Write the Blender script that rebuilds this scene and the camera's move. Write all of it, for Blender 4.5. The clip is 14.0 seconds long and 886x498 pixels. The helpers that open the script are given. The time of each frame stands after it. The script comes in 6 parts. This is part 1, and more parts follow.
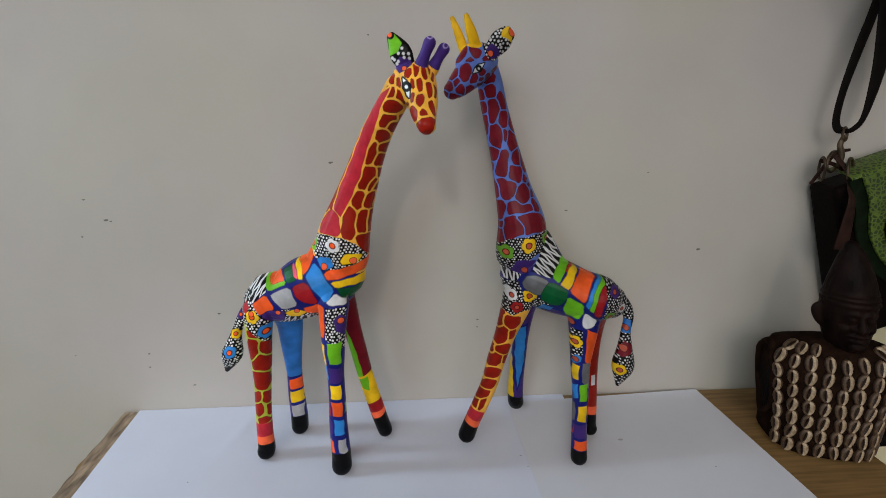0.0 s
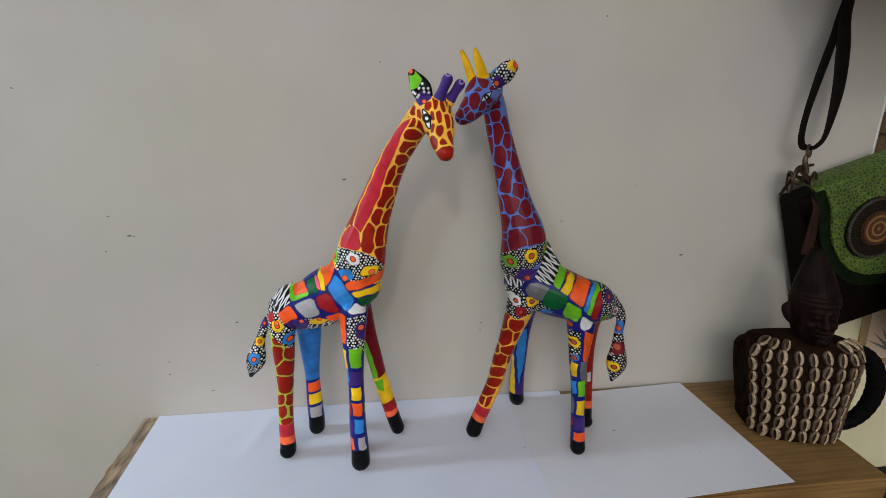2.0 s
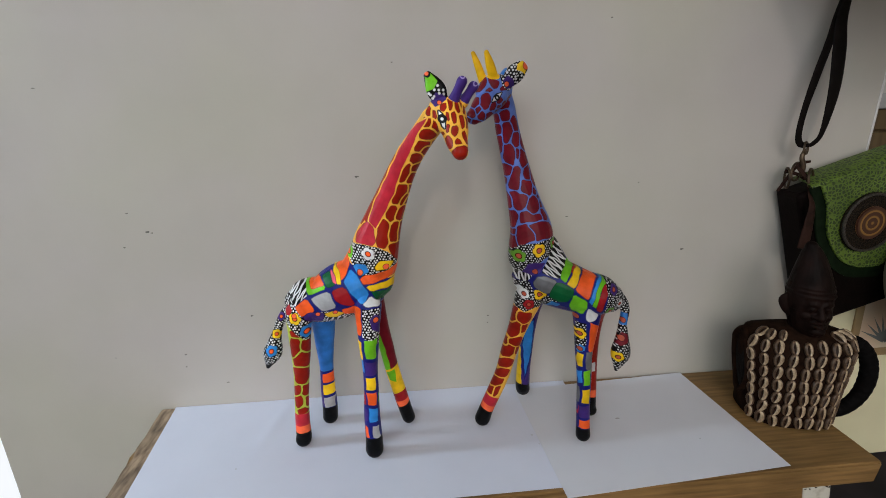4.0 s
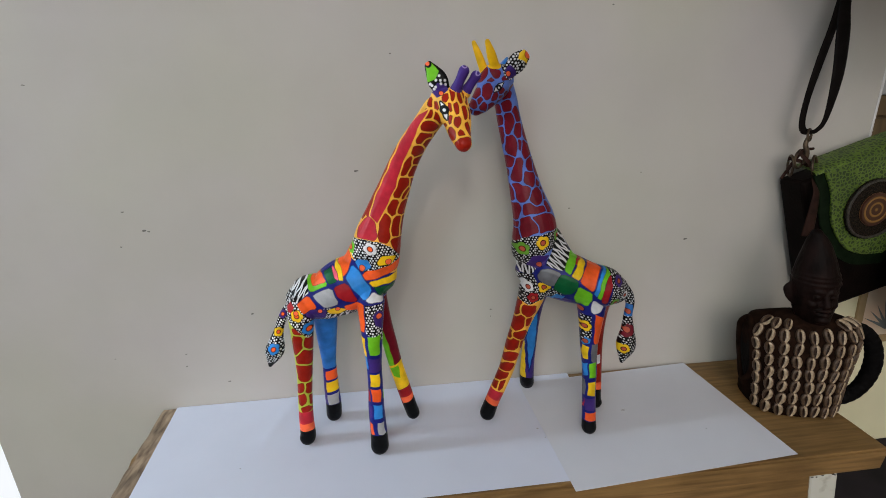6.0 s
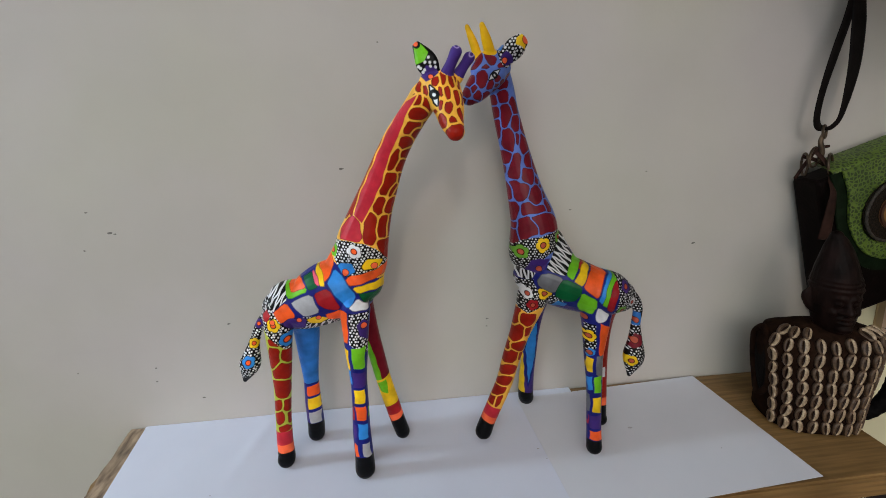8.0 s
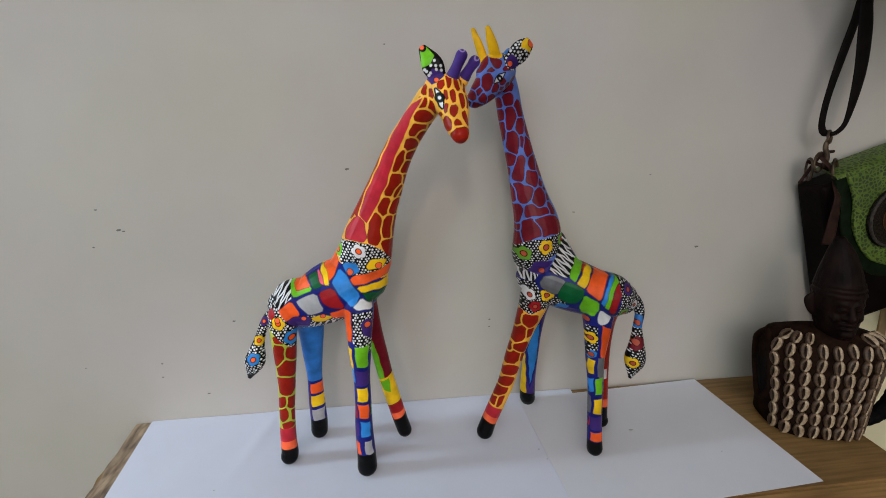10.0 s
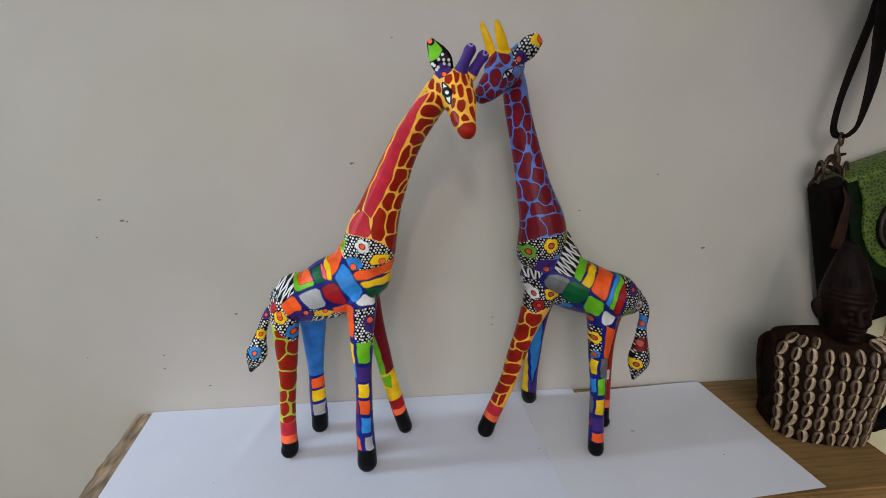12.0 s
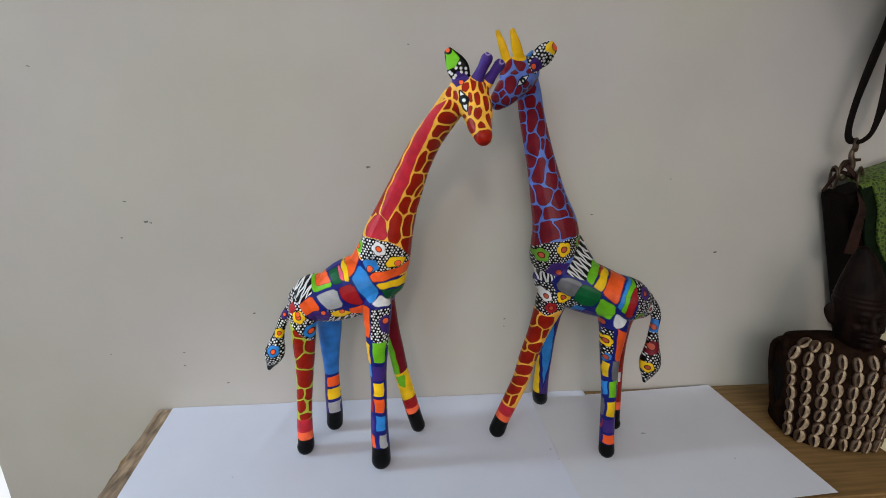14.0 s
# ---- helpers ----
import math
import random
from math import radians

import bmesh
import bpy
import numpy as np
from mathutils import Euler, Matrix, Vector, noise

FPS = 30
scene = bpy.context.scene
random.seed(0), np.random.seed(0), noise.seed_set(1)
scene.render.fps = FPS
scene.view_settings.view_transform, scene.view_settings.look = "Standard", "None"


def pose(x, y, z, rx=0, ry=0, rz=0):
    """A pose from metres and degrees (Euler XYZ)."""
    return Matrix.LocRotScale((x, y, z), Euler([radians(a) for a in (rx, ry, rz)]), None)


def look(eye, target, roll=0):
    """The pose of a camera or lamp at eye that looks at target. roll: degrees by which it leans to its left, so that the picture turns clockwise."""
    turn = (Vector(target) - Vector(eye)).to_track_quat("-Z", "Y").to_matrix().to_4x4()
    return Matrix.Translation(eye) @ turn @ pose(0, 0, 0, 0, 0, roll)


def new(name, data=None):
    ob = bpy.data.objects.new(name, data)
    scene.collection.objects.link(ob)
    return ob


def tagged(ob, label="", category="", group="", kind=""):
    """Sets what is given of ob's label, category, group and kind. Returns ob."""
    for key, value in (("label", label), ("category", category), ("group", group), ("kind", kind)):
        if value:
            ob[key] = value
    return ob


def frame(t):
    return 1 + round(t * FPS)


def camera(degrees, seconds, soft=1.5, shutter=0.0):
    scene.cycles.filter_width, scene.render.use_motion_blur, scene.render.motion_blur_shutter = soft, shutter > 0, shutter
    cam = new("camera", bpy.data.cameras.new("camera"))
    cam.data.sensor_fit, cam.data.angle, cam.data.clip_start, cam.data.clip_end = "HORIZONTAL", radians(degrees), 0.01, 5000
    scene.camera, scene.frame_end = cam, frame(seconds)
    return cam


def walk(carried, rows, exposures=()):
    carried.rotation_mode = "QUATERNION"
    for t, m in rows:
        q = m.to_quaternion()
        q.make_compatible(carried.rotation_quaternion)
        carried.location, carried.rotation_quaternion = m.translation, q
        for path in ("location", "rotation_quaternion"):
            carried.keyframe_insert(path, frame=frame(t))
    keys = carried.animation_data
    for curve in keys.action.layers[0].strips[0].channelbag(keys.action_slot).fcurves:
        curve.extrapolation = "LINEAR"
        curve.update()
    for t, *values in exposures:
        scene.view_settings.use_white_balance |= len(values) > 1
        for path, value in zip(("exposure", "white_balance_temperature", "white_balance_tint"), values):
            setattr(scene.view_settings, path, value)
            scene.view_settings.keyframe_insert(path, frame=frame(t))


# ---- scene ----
cam = camera(88.0, 14.0, soft=0.4)
PATH = [
    (0, (-0.054, -0.61, 0.416), (0.045, 1.308, -0.141), -0.5),
    (0.5, (-0.065, -0.618, 0.431), (0.06, 1.303, -0.11), -0.4),
    (1, (-0.08, -0.642, 0.445), (0.063, 1.278, -0.098), -0.6),
    (1.5, (-0.088, -0.648, 0.447), (0.074, 1.266, -0.108), -0.7),
    (2, (-0.091, -0.649, 0.443), (0.086, 1.264, -0.116), -0.6),
    (2.5, (-0.101, -0.668, 0.45), (0.079, 1.244, -0.108), -0.3),
    (5, (-0.114, -0.662, 0.448), (0.085, 1.236, -0.151), -1.2),
    (5.5, (-0.117, -0.659, 0.446), (0.083, 1.238, -0.156), -1.5),
    (6, (-0.118, -0.658, 0.447), (0.085, 1.237, -0.159), -1.5),
    (6.5, (-0.119, -0.654, 0.442), (0.095, 1.241, -0.16), -1.5),
    (7, (-0.116, -0.628, 0.42), (0.111, 1.27, -0.169), -1.5),
    (7.5, (-0.109, -0.618, 0.422), (0.12, 1.284, -0.151), -1.5),
    (8, (-0.108, -0.616, 0.422), (0.114, 1.292, -0.134), -1.4),
    (10.5, (-0.108, -0.623, 0.426), (0.094, 1.287, -0.133), -0.8),
    (11, (-0.108, -0.625, 0.427), (0.088, 1.283, -0.139), -0.8),
    (11.5, (-0.106, -0.621, 0.421), (0.088, 1.285, -0.151), -0.5),
    (12, (-0.109, -0.616, 0.424), (0.082, 1.29, -0.149), 0.1),
    (12.5, (-0.117, -0.627, 0.435), (0.069, 1.279, -0.141), 0.6),
    (13, (-0.115, -0.627, 0.432), (0.062, 1.279, -0.147), 0.6),
    (13.5, (-0.114, -0.628, 0.432), (0.048, 1.279, -0.15), 0.3),
    (14, (-0.116, -0.625, 0.43), (0.035, 1.285, -0.142), 0.2),
]
walk(cam, [(t, look(eye, target, roll)) for t, eye, target, roll in PATH],
     exposures=[(0.0, -0.09), (0.5, -0.08), (1.2, -0.01), (2.5, 0.0), (14.0, 0.0)])

# ---- build ----
# light: area lamps for daylight, three of them added fill; a bright doorway beyond the wall's end
def world_sky():
    w = bpy.data.worlds.new("sky")
    scene.world = w
    w.use_nodes = True
    nt = w.node_tree
    sky = nt.nodes.new("ShaderNodeTexSky")
    sky.sky_type, sky.sun_disc = "NISHITA", False
    sky.sun_elevation, sky.sun_rotation = radians(35), radians(190)
    nt.links.new(sky.outputs[0], nt.nodes["Background"].inputs[0])
    nt.nodes["Background"].inputs[1].default_value = 0.1


world_sky()


def area_light(name, eye, target, width, height, watts, colour, spread=180):
    d = bpy.data.lights.new(name, "AREA")
    d.shape, d.size, d.size_y, d.energy, d.color, d.spread = "RECTANGLE", width, height, watts, colour, radians(spread)
    ob = new(name, d)
    ob.matrix_world = look(eye, target)
    return ob


area_light("area_light", (-1.06, -6.0, 3.20), (0.0, -0.05, 0.28), 0.45, 0.45, 47.0, (1.0, 0.94, 0.87))
# added fill, narrow spread, cooling the left of the wall; no window there
area_light("area_light", (-2.5, -3.3, 2.1), (-0.60, -0.1, 0.20), 2.0, 1.8, 4.2, (0.74, 0.91, 1.0), 40)
# two added frontal fills that soften the wall shadows; no windows stand here
area_light("area_light", (-0.1, -5.2, 3.3), (-0.2, -0.05, 0.25), 4.6, 2.4, 58.0, (1.0, 0.955, 0.925))
area_light("area_light", (-0.3, -5.6, 1.35), (-0.1, -0.05, 0.25), 5.0, 1.9, 73.0, (1.0, 0.955, 0.925))
area_light("area_light", (-1.55, -0.13, 0.85), (0.0, -0.15, 0.05), 0.16, 0.6, 10.4, (0.64, 0.83, 1.0))
scene.view_settings.exposure = 0.0


# ---- materials ----
def rgb(h):
    """Linear colour from an sRGB hex number."""
    c = [((h >> k) & 255) / 255 for k in (16, 8, 0)]
    return tuple(v / 12.92 if v <= 0.04045 else ((v + 0.055) / 1.055) ** 2.4 for v in c)


def material(name, base, second=None, scale=30.0, rough=0.6, metal=0.0, bump=0.2, bump_scale=None, stretch=(1, 1, 1), detail=6.0,
             low=0.35, high=0.65, coat=0.0, bump_distance=0.001, stains=0.0, stain_scale=4.0, specular=0.5):
    """A surface with grain between two colours, a larger drift and a fine relief."""
    m = bpy.data.materials.new(name)
    m.use_nodes = True
    nt = m.node_tree
    p = nt.nodes["Principled BSDF"]
    second = second or tuple(v * 0.8 for v in base)
    tc = nt.nodes.new("ShaderNodeTexCoord")
    mp = nt.nodes.new("ShaderNodeMapping")
    mp.inputs["Scale"].default_value = stretch
    nt.links.new(tc.outputs["Object"], mp.inputs[0])
    n = nt.nodes.new("ShaderNodeTexNoise")
    n.inputs["Scale"].default_value, n.inputs["Detail"].default_value = scale, detail
    nt.links.new(mp.outputs[0], n.inputs["Vector"])
    r = nt.nodes.new("ShaderNodeValToRGB")
    r.color_ramp.elements[0].position, r.color_ramp.elements[1].position = low, high
    r.color_ramp.elements[0].color, r.color_ramp.elements[1].color = (*second, 1), (*base, 1)
    nt.links.new(n.outputs[0], r.inputs[0])
    out = r.outputs[0]
    if stains:
        n2 = nt.nodes.new("ShaderNodeTexNoise")
        n2.inputs["Scale"].default_value, n2.inputs["Detail"].default_value = stain_scale, 3
        nt.links.new(tc.outputs["Object"], n2.inputs["Vector"])
        mr = nt.nodes.new("ShaderNodeMapRange")
        mr.inputs["From Min"].default_value, mr.inputs["From Max"].default_value = 0.3, 0.7
        mr.inputs["To Min"].default_value, mr.inputs["To Max"].default_value = 1 - stains, 1.0
        nt.links.new(n2.outputs[0], mr.inputs[0])
        mx = nt.nodes.new("ShaderNodeMix")
        mx.data_type, mx.blend_type = "RGBA", "MULTIPLY"
        mx.inputs[0].default_value = 1
        nt.links.new(out, mx.inputs[6])
        nt.links.new(mr.outputs[0], mx.inputs[7])
        out = mx.outputs[2]
    nt.links.new(out, p.inputs["Base Color"])
    p.inputs["Roughness"].default_value, p.inputs["Metallic"].default_value = rough, metal
    p.inputs["Coat Weight"].default_value = coat
    p.inputs["Specular IOR Level"].default_value = specular
    if bump:
        nb = nt.nodes.new("ShaderNodeTexNoise")
        nb.inputs["Scale"].default_value, nb.inputs["Detail"].default_value = bump_scale or scale * 3, 5
        nt.links.new(mp.outputs[0], nb.inputs["Vector"])
        b = nt.nodes.new("ShaderNodeBump")
        b.inputs["Strength"].default_value, b.inputs["Distance"].default_value = bump, bump_distance
        nt.links.new(nb.outputs[0], b.inputs["Height"])
        nt.links.new(b.outputs[0], p.inputs["Normal"])
    return m


M_WALL = material("wall_paint", (0.497, 0.463, 0.424), (0.470, 0.438, 0.398), 7, 0.75, bump=0.25, bump_scale=90, stains=0.05, stain_scale=3)


def drift(m, tint_a, tint_b, scale, seed):
    """A slow drift of hue over a large painted surface."""
    nt = m.node_tree
    p = nt.nodes["Principled BSDF"]
    old = p.inputs["Base Color"].links[0].from_socket
    tc = [n for n in nt.nodes if n.type == "TEX_COORD"][0]
    mp = nt.nodes.new("ShaderNodeMapping")
    mp.inputs["Location"].default_value = (seed, 0, seed)
    nt.links.new(tc.outputs["Object"], mp.inputs[0])
    n = nt.nodes.new("ShaderNodeTexNoise")
    n.inputs["Scale"].default_value, n.inputs["Detail"].default_value = scale, 4
    nt.links.new(mp.outputs[0], n.inputs["Vector"])
    r = nt.nodes.new("ShaderNodeValToRGB")
    r.color_ramp.elements[0].position, r.color_ramp.elements[1].position = 0.36, 0.62
    r.color_ramp.elements[0].color, r.color_ramp.elements[1].color = (*tint_a, 1), (*tint_b, 1)
    nt.links.new(n.outputs[0], r.inputs[0])
    mx = nt.nodes.new("ShaderNodeMix")
    mx.data_type, mx.blend_type = "RGBA", "MULTIPLY"
    mx.inputs[0].default_value = 1
    nt.links.new(old, mx.inputs[6])
    nt.links.new(r.outputs[0], mx.inputs[7])
    nt.links.new(mx.outputs[2], p.inputs["Base Color"])


drift(M_WALL, (1.0, 0.985, 1.02), (0.985, 1.0, 0.95), 3.2, 4.0)
M_PAPER = material("white_paper", (0.69, 0.705, 0.81), (0.665, 0.68, 0.785), 12, 0.7, bump=0.08, bump_scale=40, stains=0.03)
# right-hand sheet: fainter light from the left put into a greyer colour
M_PAPER_DIM = material("dim_white_paper", (0.68, 0.68, 0.735), (0.655, 0.655, 0.71), 12, 0.7, bump=0.08, bump_scale=40, stains=0.03)
M_WOOD = material("oiled_wood", (0.310, 0.178, 0.066), (0.150, 0.080, 0.027), 19, 0.42, bump=0.25, stretch=(0.55, 9, 9), bump_scale=50, stains=0.3, stain_scale=11, low=0.25, high=0.62, specular=0.35)
M_ENDWOOD = material("rough_sawn_wood", (0.44, 0.31, 0.20), (0.10, 0.06, 0.035), 45, 0.8, bump=0.8, stretch=(2.6, 0.55, 1), stains=0.5, stain_scale=24, low=0.3, high=0.6)
M_BEAD = material("white_corner_bead", (0.62, 0.60, 0.57), (0.56, 0.54, 0.51), 20, 0.5, bump=0.1)
M_WHITEPAINT = material("chipped_white_paint", (0.62, 0.60, 0.52), (0.44, 0.41, 0.33), 40, 0.6, low=0.3, high=0.42, bump=0.3)
M_DARK = material("dark_floor", (0.035, 0.03, 0.035), (0.02, 0.018, 0.02), 8, 0.7, specular=0.05)
M_ROOM = material("room_plaster", (0.50, 0.485, 0.46), (0.47, 0.455, 0.43), 4, 0.8, bump=0.1)
M_LEATHER = material("dark_brown_leather", (0.0055, 0.003, 0.0025), (0.003, 0.0017, 0.0014), 60, 0.55, bump=0.4, bump_scale=250, specular=0.05)
M_STRAP = material("black_brown_strap", (0.007, 0.005, 0.0045), (0.004, 0.003, 0.0025), 60, 0.55, bump=0.3, bump_scale=300, specular=0.05)
M_THONG = material("reddish_leather_thong", (0.034, 0.016, 0.012), (0.016, 0.008, 0.006), 60, 0.5, bump=0.3, bump_scale=200, specular=0.05)
M_GREENEDGE = material("dark_green_leather", (0.007, 0.014, 0.006), (0.0035, 0.0075, 0.003), 80, 0.5, bump=0.5, bump_scale=160, specular=0.05)
M_METAL = material("old_brass", (0.11, 0.075, 0.045), (0.03, 0.02, 0.013), 60, 0.45, metal=0.7, bump=0.2)
M_CARVED = material("carved_dark_wood", (0.0125, 0.0056, 0.0044), (0.0035, 0.0018, 0.0014), 70, 0.5, bump=0.8, bump_scale=130, bump_distance=0.002, stretch=(1, 1, 0.4), specular=0.06)
M_CLOTH = material("brown_felt", (0.019, 0.0086, 0.0048), (0.0075, 0.0036, 0.0022), 90, 0.9, bump=0.5, bump_scale=350, specular=0.05)
M_RING = material("black_woven_ring", (0.005, 0.0045, 0.0045), (0.003, 0.0026, 0.0026), 120, 0.75, bump=0.8, bump_scale=260, specular=0.05)
# shell colours; the pale and tan ones also hold a lit and shaded side
M_SHELL = material("cowrie_lit_shell", (0.50, 0.385, 0.255), (0.12, 0.072, 0.042), 170, 0.24, bump=0.15, low=0.3, high=0.7, specular=0.35)
M_SHELLSHADE = material("cowrie_shaded_tan", (0.135, 0.082, 0.048), (0.045, 0.026, 0.015), 150, 0.4, bump=0.1, low=0.3, high=0.65, specular=0.3)
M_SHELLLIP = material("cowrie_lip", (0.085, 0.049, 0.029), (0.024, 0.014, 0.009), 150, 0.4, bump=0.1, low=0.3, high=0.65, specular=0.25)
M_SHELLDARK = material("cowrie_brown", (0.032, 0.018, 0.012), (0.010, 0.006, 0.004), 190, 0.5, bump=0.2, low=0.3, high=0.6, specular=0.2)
M_SLIT = material("cowrie_opening", (0.035, 0.018, 0.010), (0.015, 0.008, 0.005), 90, 0.7, specular=0.05)
M_CREAM = material("cream_gourd", (0.46, 0.42, 0.31), (0.36, 0.31, 0.21), 12, 0.4, bump=0.1)
M_YELLOW = material("pale_yellow_board", (0.74, 0.69, 0.46), (0.68, 0.62, 0.40), 6, 0.6, bump=0.1, stains=0.1)
M_FRAME = material("tan_frame", (0.33, 0.22, 0.10), (0.25, 0.16, 0.07), 20, 0.5)
M_PEACH = material("painted_sky", (0.66, 0.46, 0.32), (0.58, 0.52, 0.38), 10, 0.6, bump=0)
M_GREY = material("painted_grey", (0.16, 0.17, 0.16), (0.12, 0.12, 0.12), 20, 0.7, bump=0)
M_CABTOP = material("pale_grey_paint", (0.36, 0.37, 0.37), (0.30, 0.31, 0.31), 12, 0.6, bump=0.1)
M_CABINET = material("brown_cabinet_wood", (0.13, 0.085, 0.033), (0.08, 0.05, 0.019), 9, 0.45, stretch=(6, 6, 0.8), bump=0.15)
M_MARK = material("wall_chips", (0.22, 0.205, 0.18), (0.10, 0.093, 0.085), 60, 0.9, bump=0)


M_SPECK = material("pale_specks", (0.53, 0.52, 0.54), (0.44, 0.43, 0.45), 60, 0.9, bump=0)


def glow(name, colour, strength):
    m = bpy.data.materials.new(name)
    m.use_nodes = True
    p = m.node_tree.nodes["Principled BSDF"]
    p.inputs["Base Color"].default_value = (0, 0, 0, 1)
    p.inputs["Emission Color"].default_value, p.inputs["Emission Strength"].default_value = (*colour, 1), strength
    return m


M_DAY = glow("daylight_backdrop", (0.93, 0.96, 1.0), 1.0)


def lacquer():
    """Brush-painted lacquer that takes its colour from the painted layer; silver paint is slightly metallic."""
    m = bpy.data.materials.new("painted_lacquer")
    m.use_nodes = True
    nt = m.node_tree
    p = nt.nodes["Principled BSDF"]
    a = nt.nodes.new("ShaderNodeAttribute")
    a.attribute_name = "paint"
    tc = nt.nodes.new("ShaderNodeTexCoord")
    n = nt.nodes.new("ShaderNodeTexNoise")
    n.inputs["Scale"].default_value, n.inputs["Detail"].default_value = 60, 5
    nt.links.new(tc.outputs["Object"], n.inputs["Vector"])
    mr = nt.nodes.new("ShaderNodeMapRange")
    mr.inputs["From Min"].default_value, mr.inputs["From Max"].default_value = 0.3, 0.7
    mr.inputs["To Min"].default_value, mr.inputs["To Max"].default_value = 0.76, 1.2
    nt.links.new(n.outputs[0], mr.inputs[0])
    mx = nt.nodes.new("ShaderNodeMix")
    mx.data_type, mx.blend_type = "RGBA", "MULTIPLY"
    mx.inputs[0].default_value = 1
    nt.links.new(a.outputs["Color"], mx.inputs[6])
    nt.links.new(mr.outputs[0], mx.inputs[7])
    nt.links.new(mx.outputs[2], p.inputs["Base Color"])
    nt.links.new(a.outputs["Alpha"], p.inputs["Metallic"])
    p.inputs["Roughness"].default_value = 0.34
    p.inputs["Specular IOR Level"].default_value = 0.13
    n2 = nt.nodes.new("ShaderNodeTexNoise")
    n2.inputs["Scale"].default_value, n2.inputs["Detail"].default_value = 140, 4
    nt.links.new(tc.outputs["Object"], n2.inputs["Vector"])
    b = nt.nodes.new("ShaderNodeBump")
    b.inputs["Strength"].default_value, b.inputs["Distance"].default_value = 0.5, 0.0016
    nt.links.new(n2.outputs[0], b.inputs["Height"])
    nt.links.new(b.outputs[0], p.inputs["Normal"])
    return m


M_LACQUER = lacquer()


# ---- mesh helpers ----
def link_bm(name, bm, mat, parent=None, smooth=False):
    me = bpy.data.meshes.new(name)
    bm.normal_update()
    bm.to_mesh(me)
    bm.free()
    for mm in (mat if isinstance(mat, (list, tuple)) else [mat]):
        me.materials.append(mm)
    if smooth:
        me.polygons.foreach_set("use_smooth", [True] * len(me.polygons))
    ob = new(name, me)
    if parent:
        ob.parent = parent
    return ob


def part(name, bm, mat, parent, label="", smooth=False):
    return tagged(link_bm(name, bm, mat, parent, smooth), label)


def box_bm(x0, x1, y0, y1, z0, z1, bevel=0.0, segments=2):
    bm = bmesh.new()
    bmesh.ops.create_cube(bm, size=1, matrix=Matrix.Translation(((x0 + x1) / 2, (y0 + y1) / 2, (z0 + z1) / 2)) @ Matrix.Diagonal((x1 - x0, y1 - y0, z1 - z0, 1)))
    if bevel:
        bmesh.ops.bevel(bm, geom=bm.edges[:], offset=bevel, segments=segments, affect="EDGES", profile=0.5)
    return bm


def spline(points, count):
    """Catmull-Rom samples through rows of any width."""
    p = np.array(points, float)
    p = np.vstack([2 * p[0] - p[1], p, 2 * p[-1] - p[-2]])
    out = []
    for t in np.linspace(0, len(points) - 1 - 1e-6, count):
        i, f = int(t), t - int(t)
        a, b, c, d = p[i:i + 4]
        out.append(0.5 * (2 * b + (c - a) * f + (2 * a - 5 * b + 4 * c - d) * f * f + (3 * b - a - 3 * c + d) * f ** 3))
    return np.array(out)


def tube(points, count=24, segs=20, thin=None, flat=1.0, caps=True):
    """Vertices and faces of a closed swept tube through rows of x, y, z, radius. thin, flat: squashed across that direction."""
    s = spline(points, count)
    c, r = s[:, :3], np.maximum(s[:, 3], 0.0006)
    t = np.gradient(c, axis=0)
    t /= np.linalg.norm(t, axis=1)[:, None]
    if caps:
        a0, a1 = [0.92, 0.7, 0.38], [0.38, 0.7, 0.92]
        c = np.vstack([c[0] - np.outer(a0, t[0]) * r[0] * flat, c, c[-1] + np.outer(a1, t[-1]) * r[-1] * flat])
        r = np.concatenate([r[0] * np.sqrt(1 - np.square(a0)), r, r[-1] * np.sqrt(1 - np.square(a1))])
        t = np.vstack([[t[0]] * 3, t, [t[-1]] * 3])
    ref = np.array(thin if thin is not None else (0, 1, 0), float)
    verts, ang = [], np.linspace(0, 2 * math.pi, segs, endpoint=False)
    for i in range(len(c)):
        v = ref - t[i] * ref.dot(t[i])
        v /= np.linalg.norm(v)
        u = np.cross(t[i], v)
        verts.append(c[i] + r[i] * (np.outer(np.cos(ang), u) + flat * np.outer(np.sin(ang), v)))
    n = len(c)
    faces = [(i * segs + k, i * segs + (k + 1) % segs, (i + 1) * segs + (k + 1) % segs, (i + 1) * segs + k) for i in range(n - 1) for k in range(segs)]
    faces += [tuple(range(segs))[::-1], tuple(range((n - 1) * segs, n * segs))]
    return np.vstack(verts), faces


def tube_bm(points, count=24, segs=14, thin=None, flat=1.0, caps=True):
    v, f = tube(points, count, segs, thin, flat, caps)
    bm = bmesh.new()
    vs = [bm.verts.new(p) for p in v]
    for q in f:
        bm.faces.new([vs[k] for k in q])
    return bm


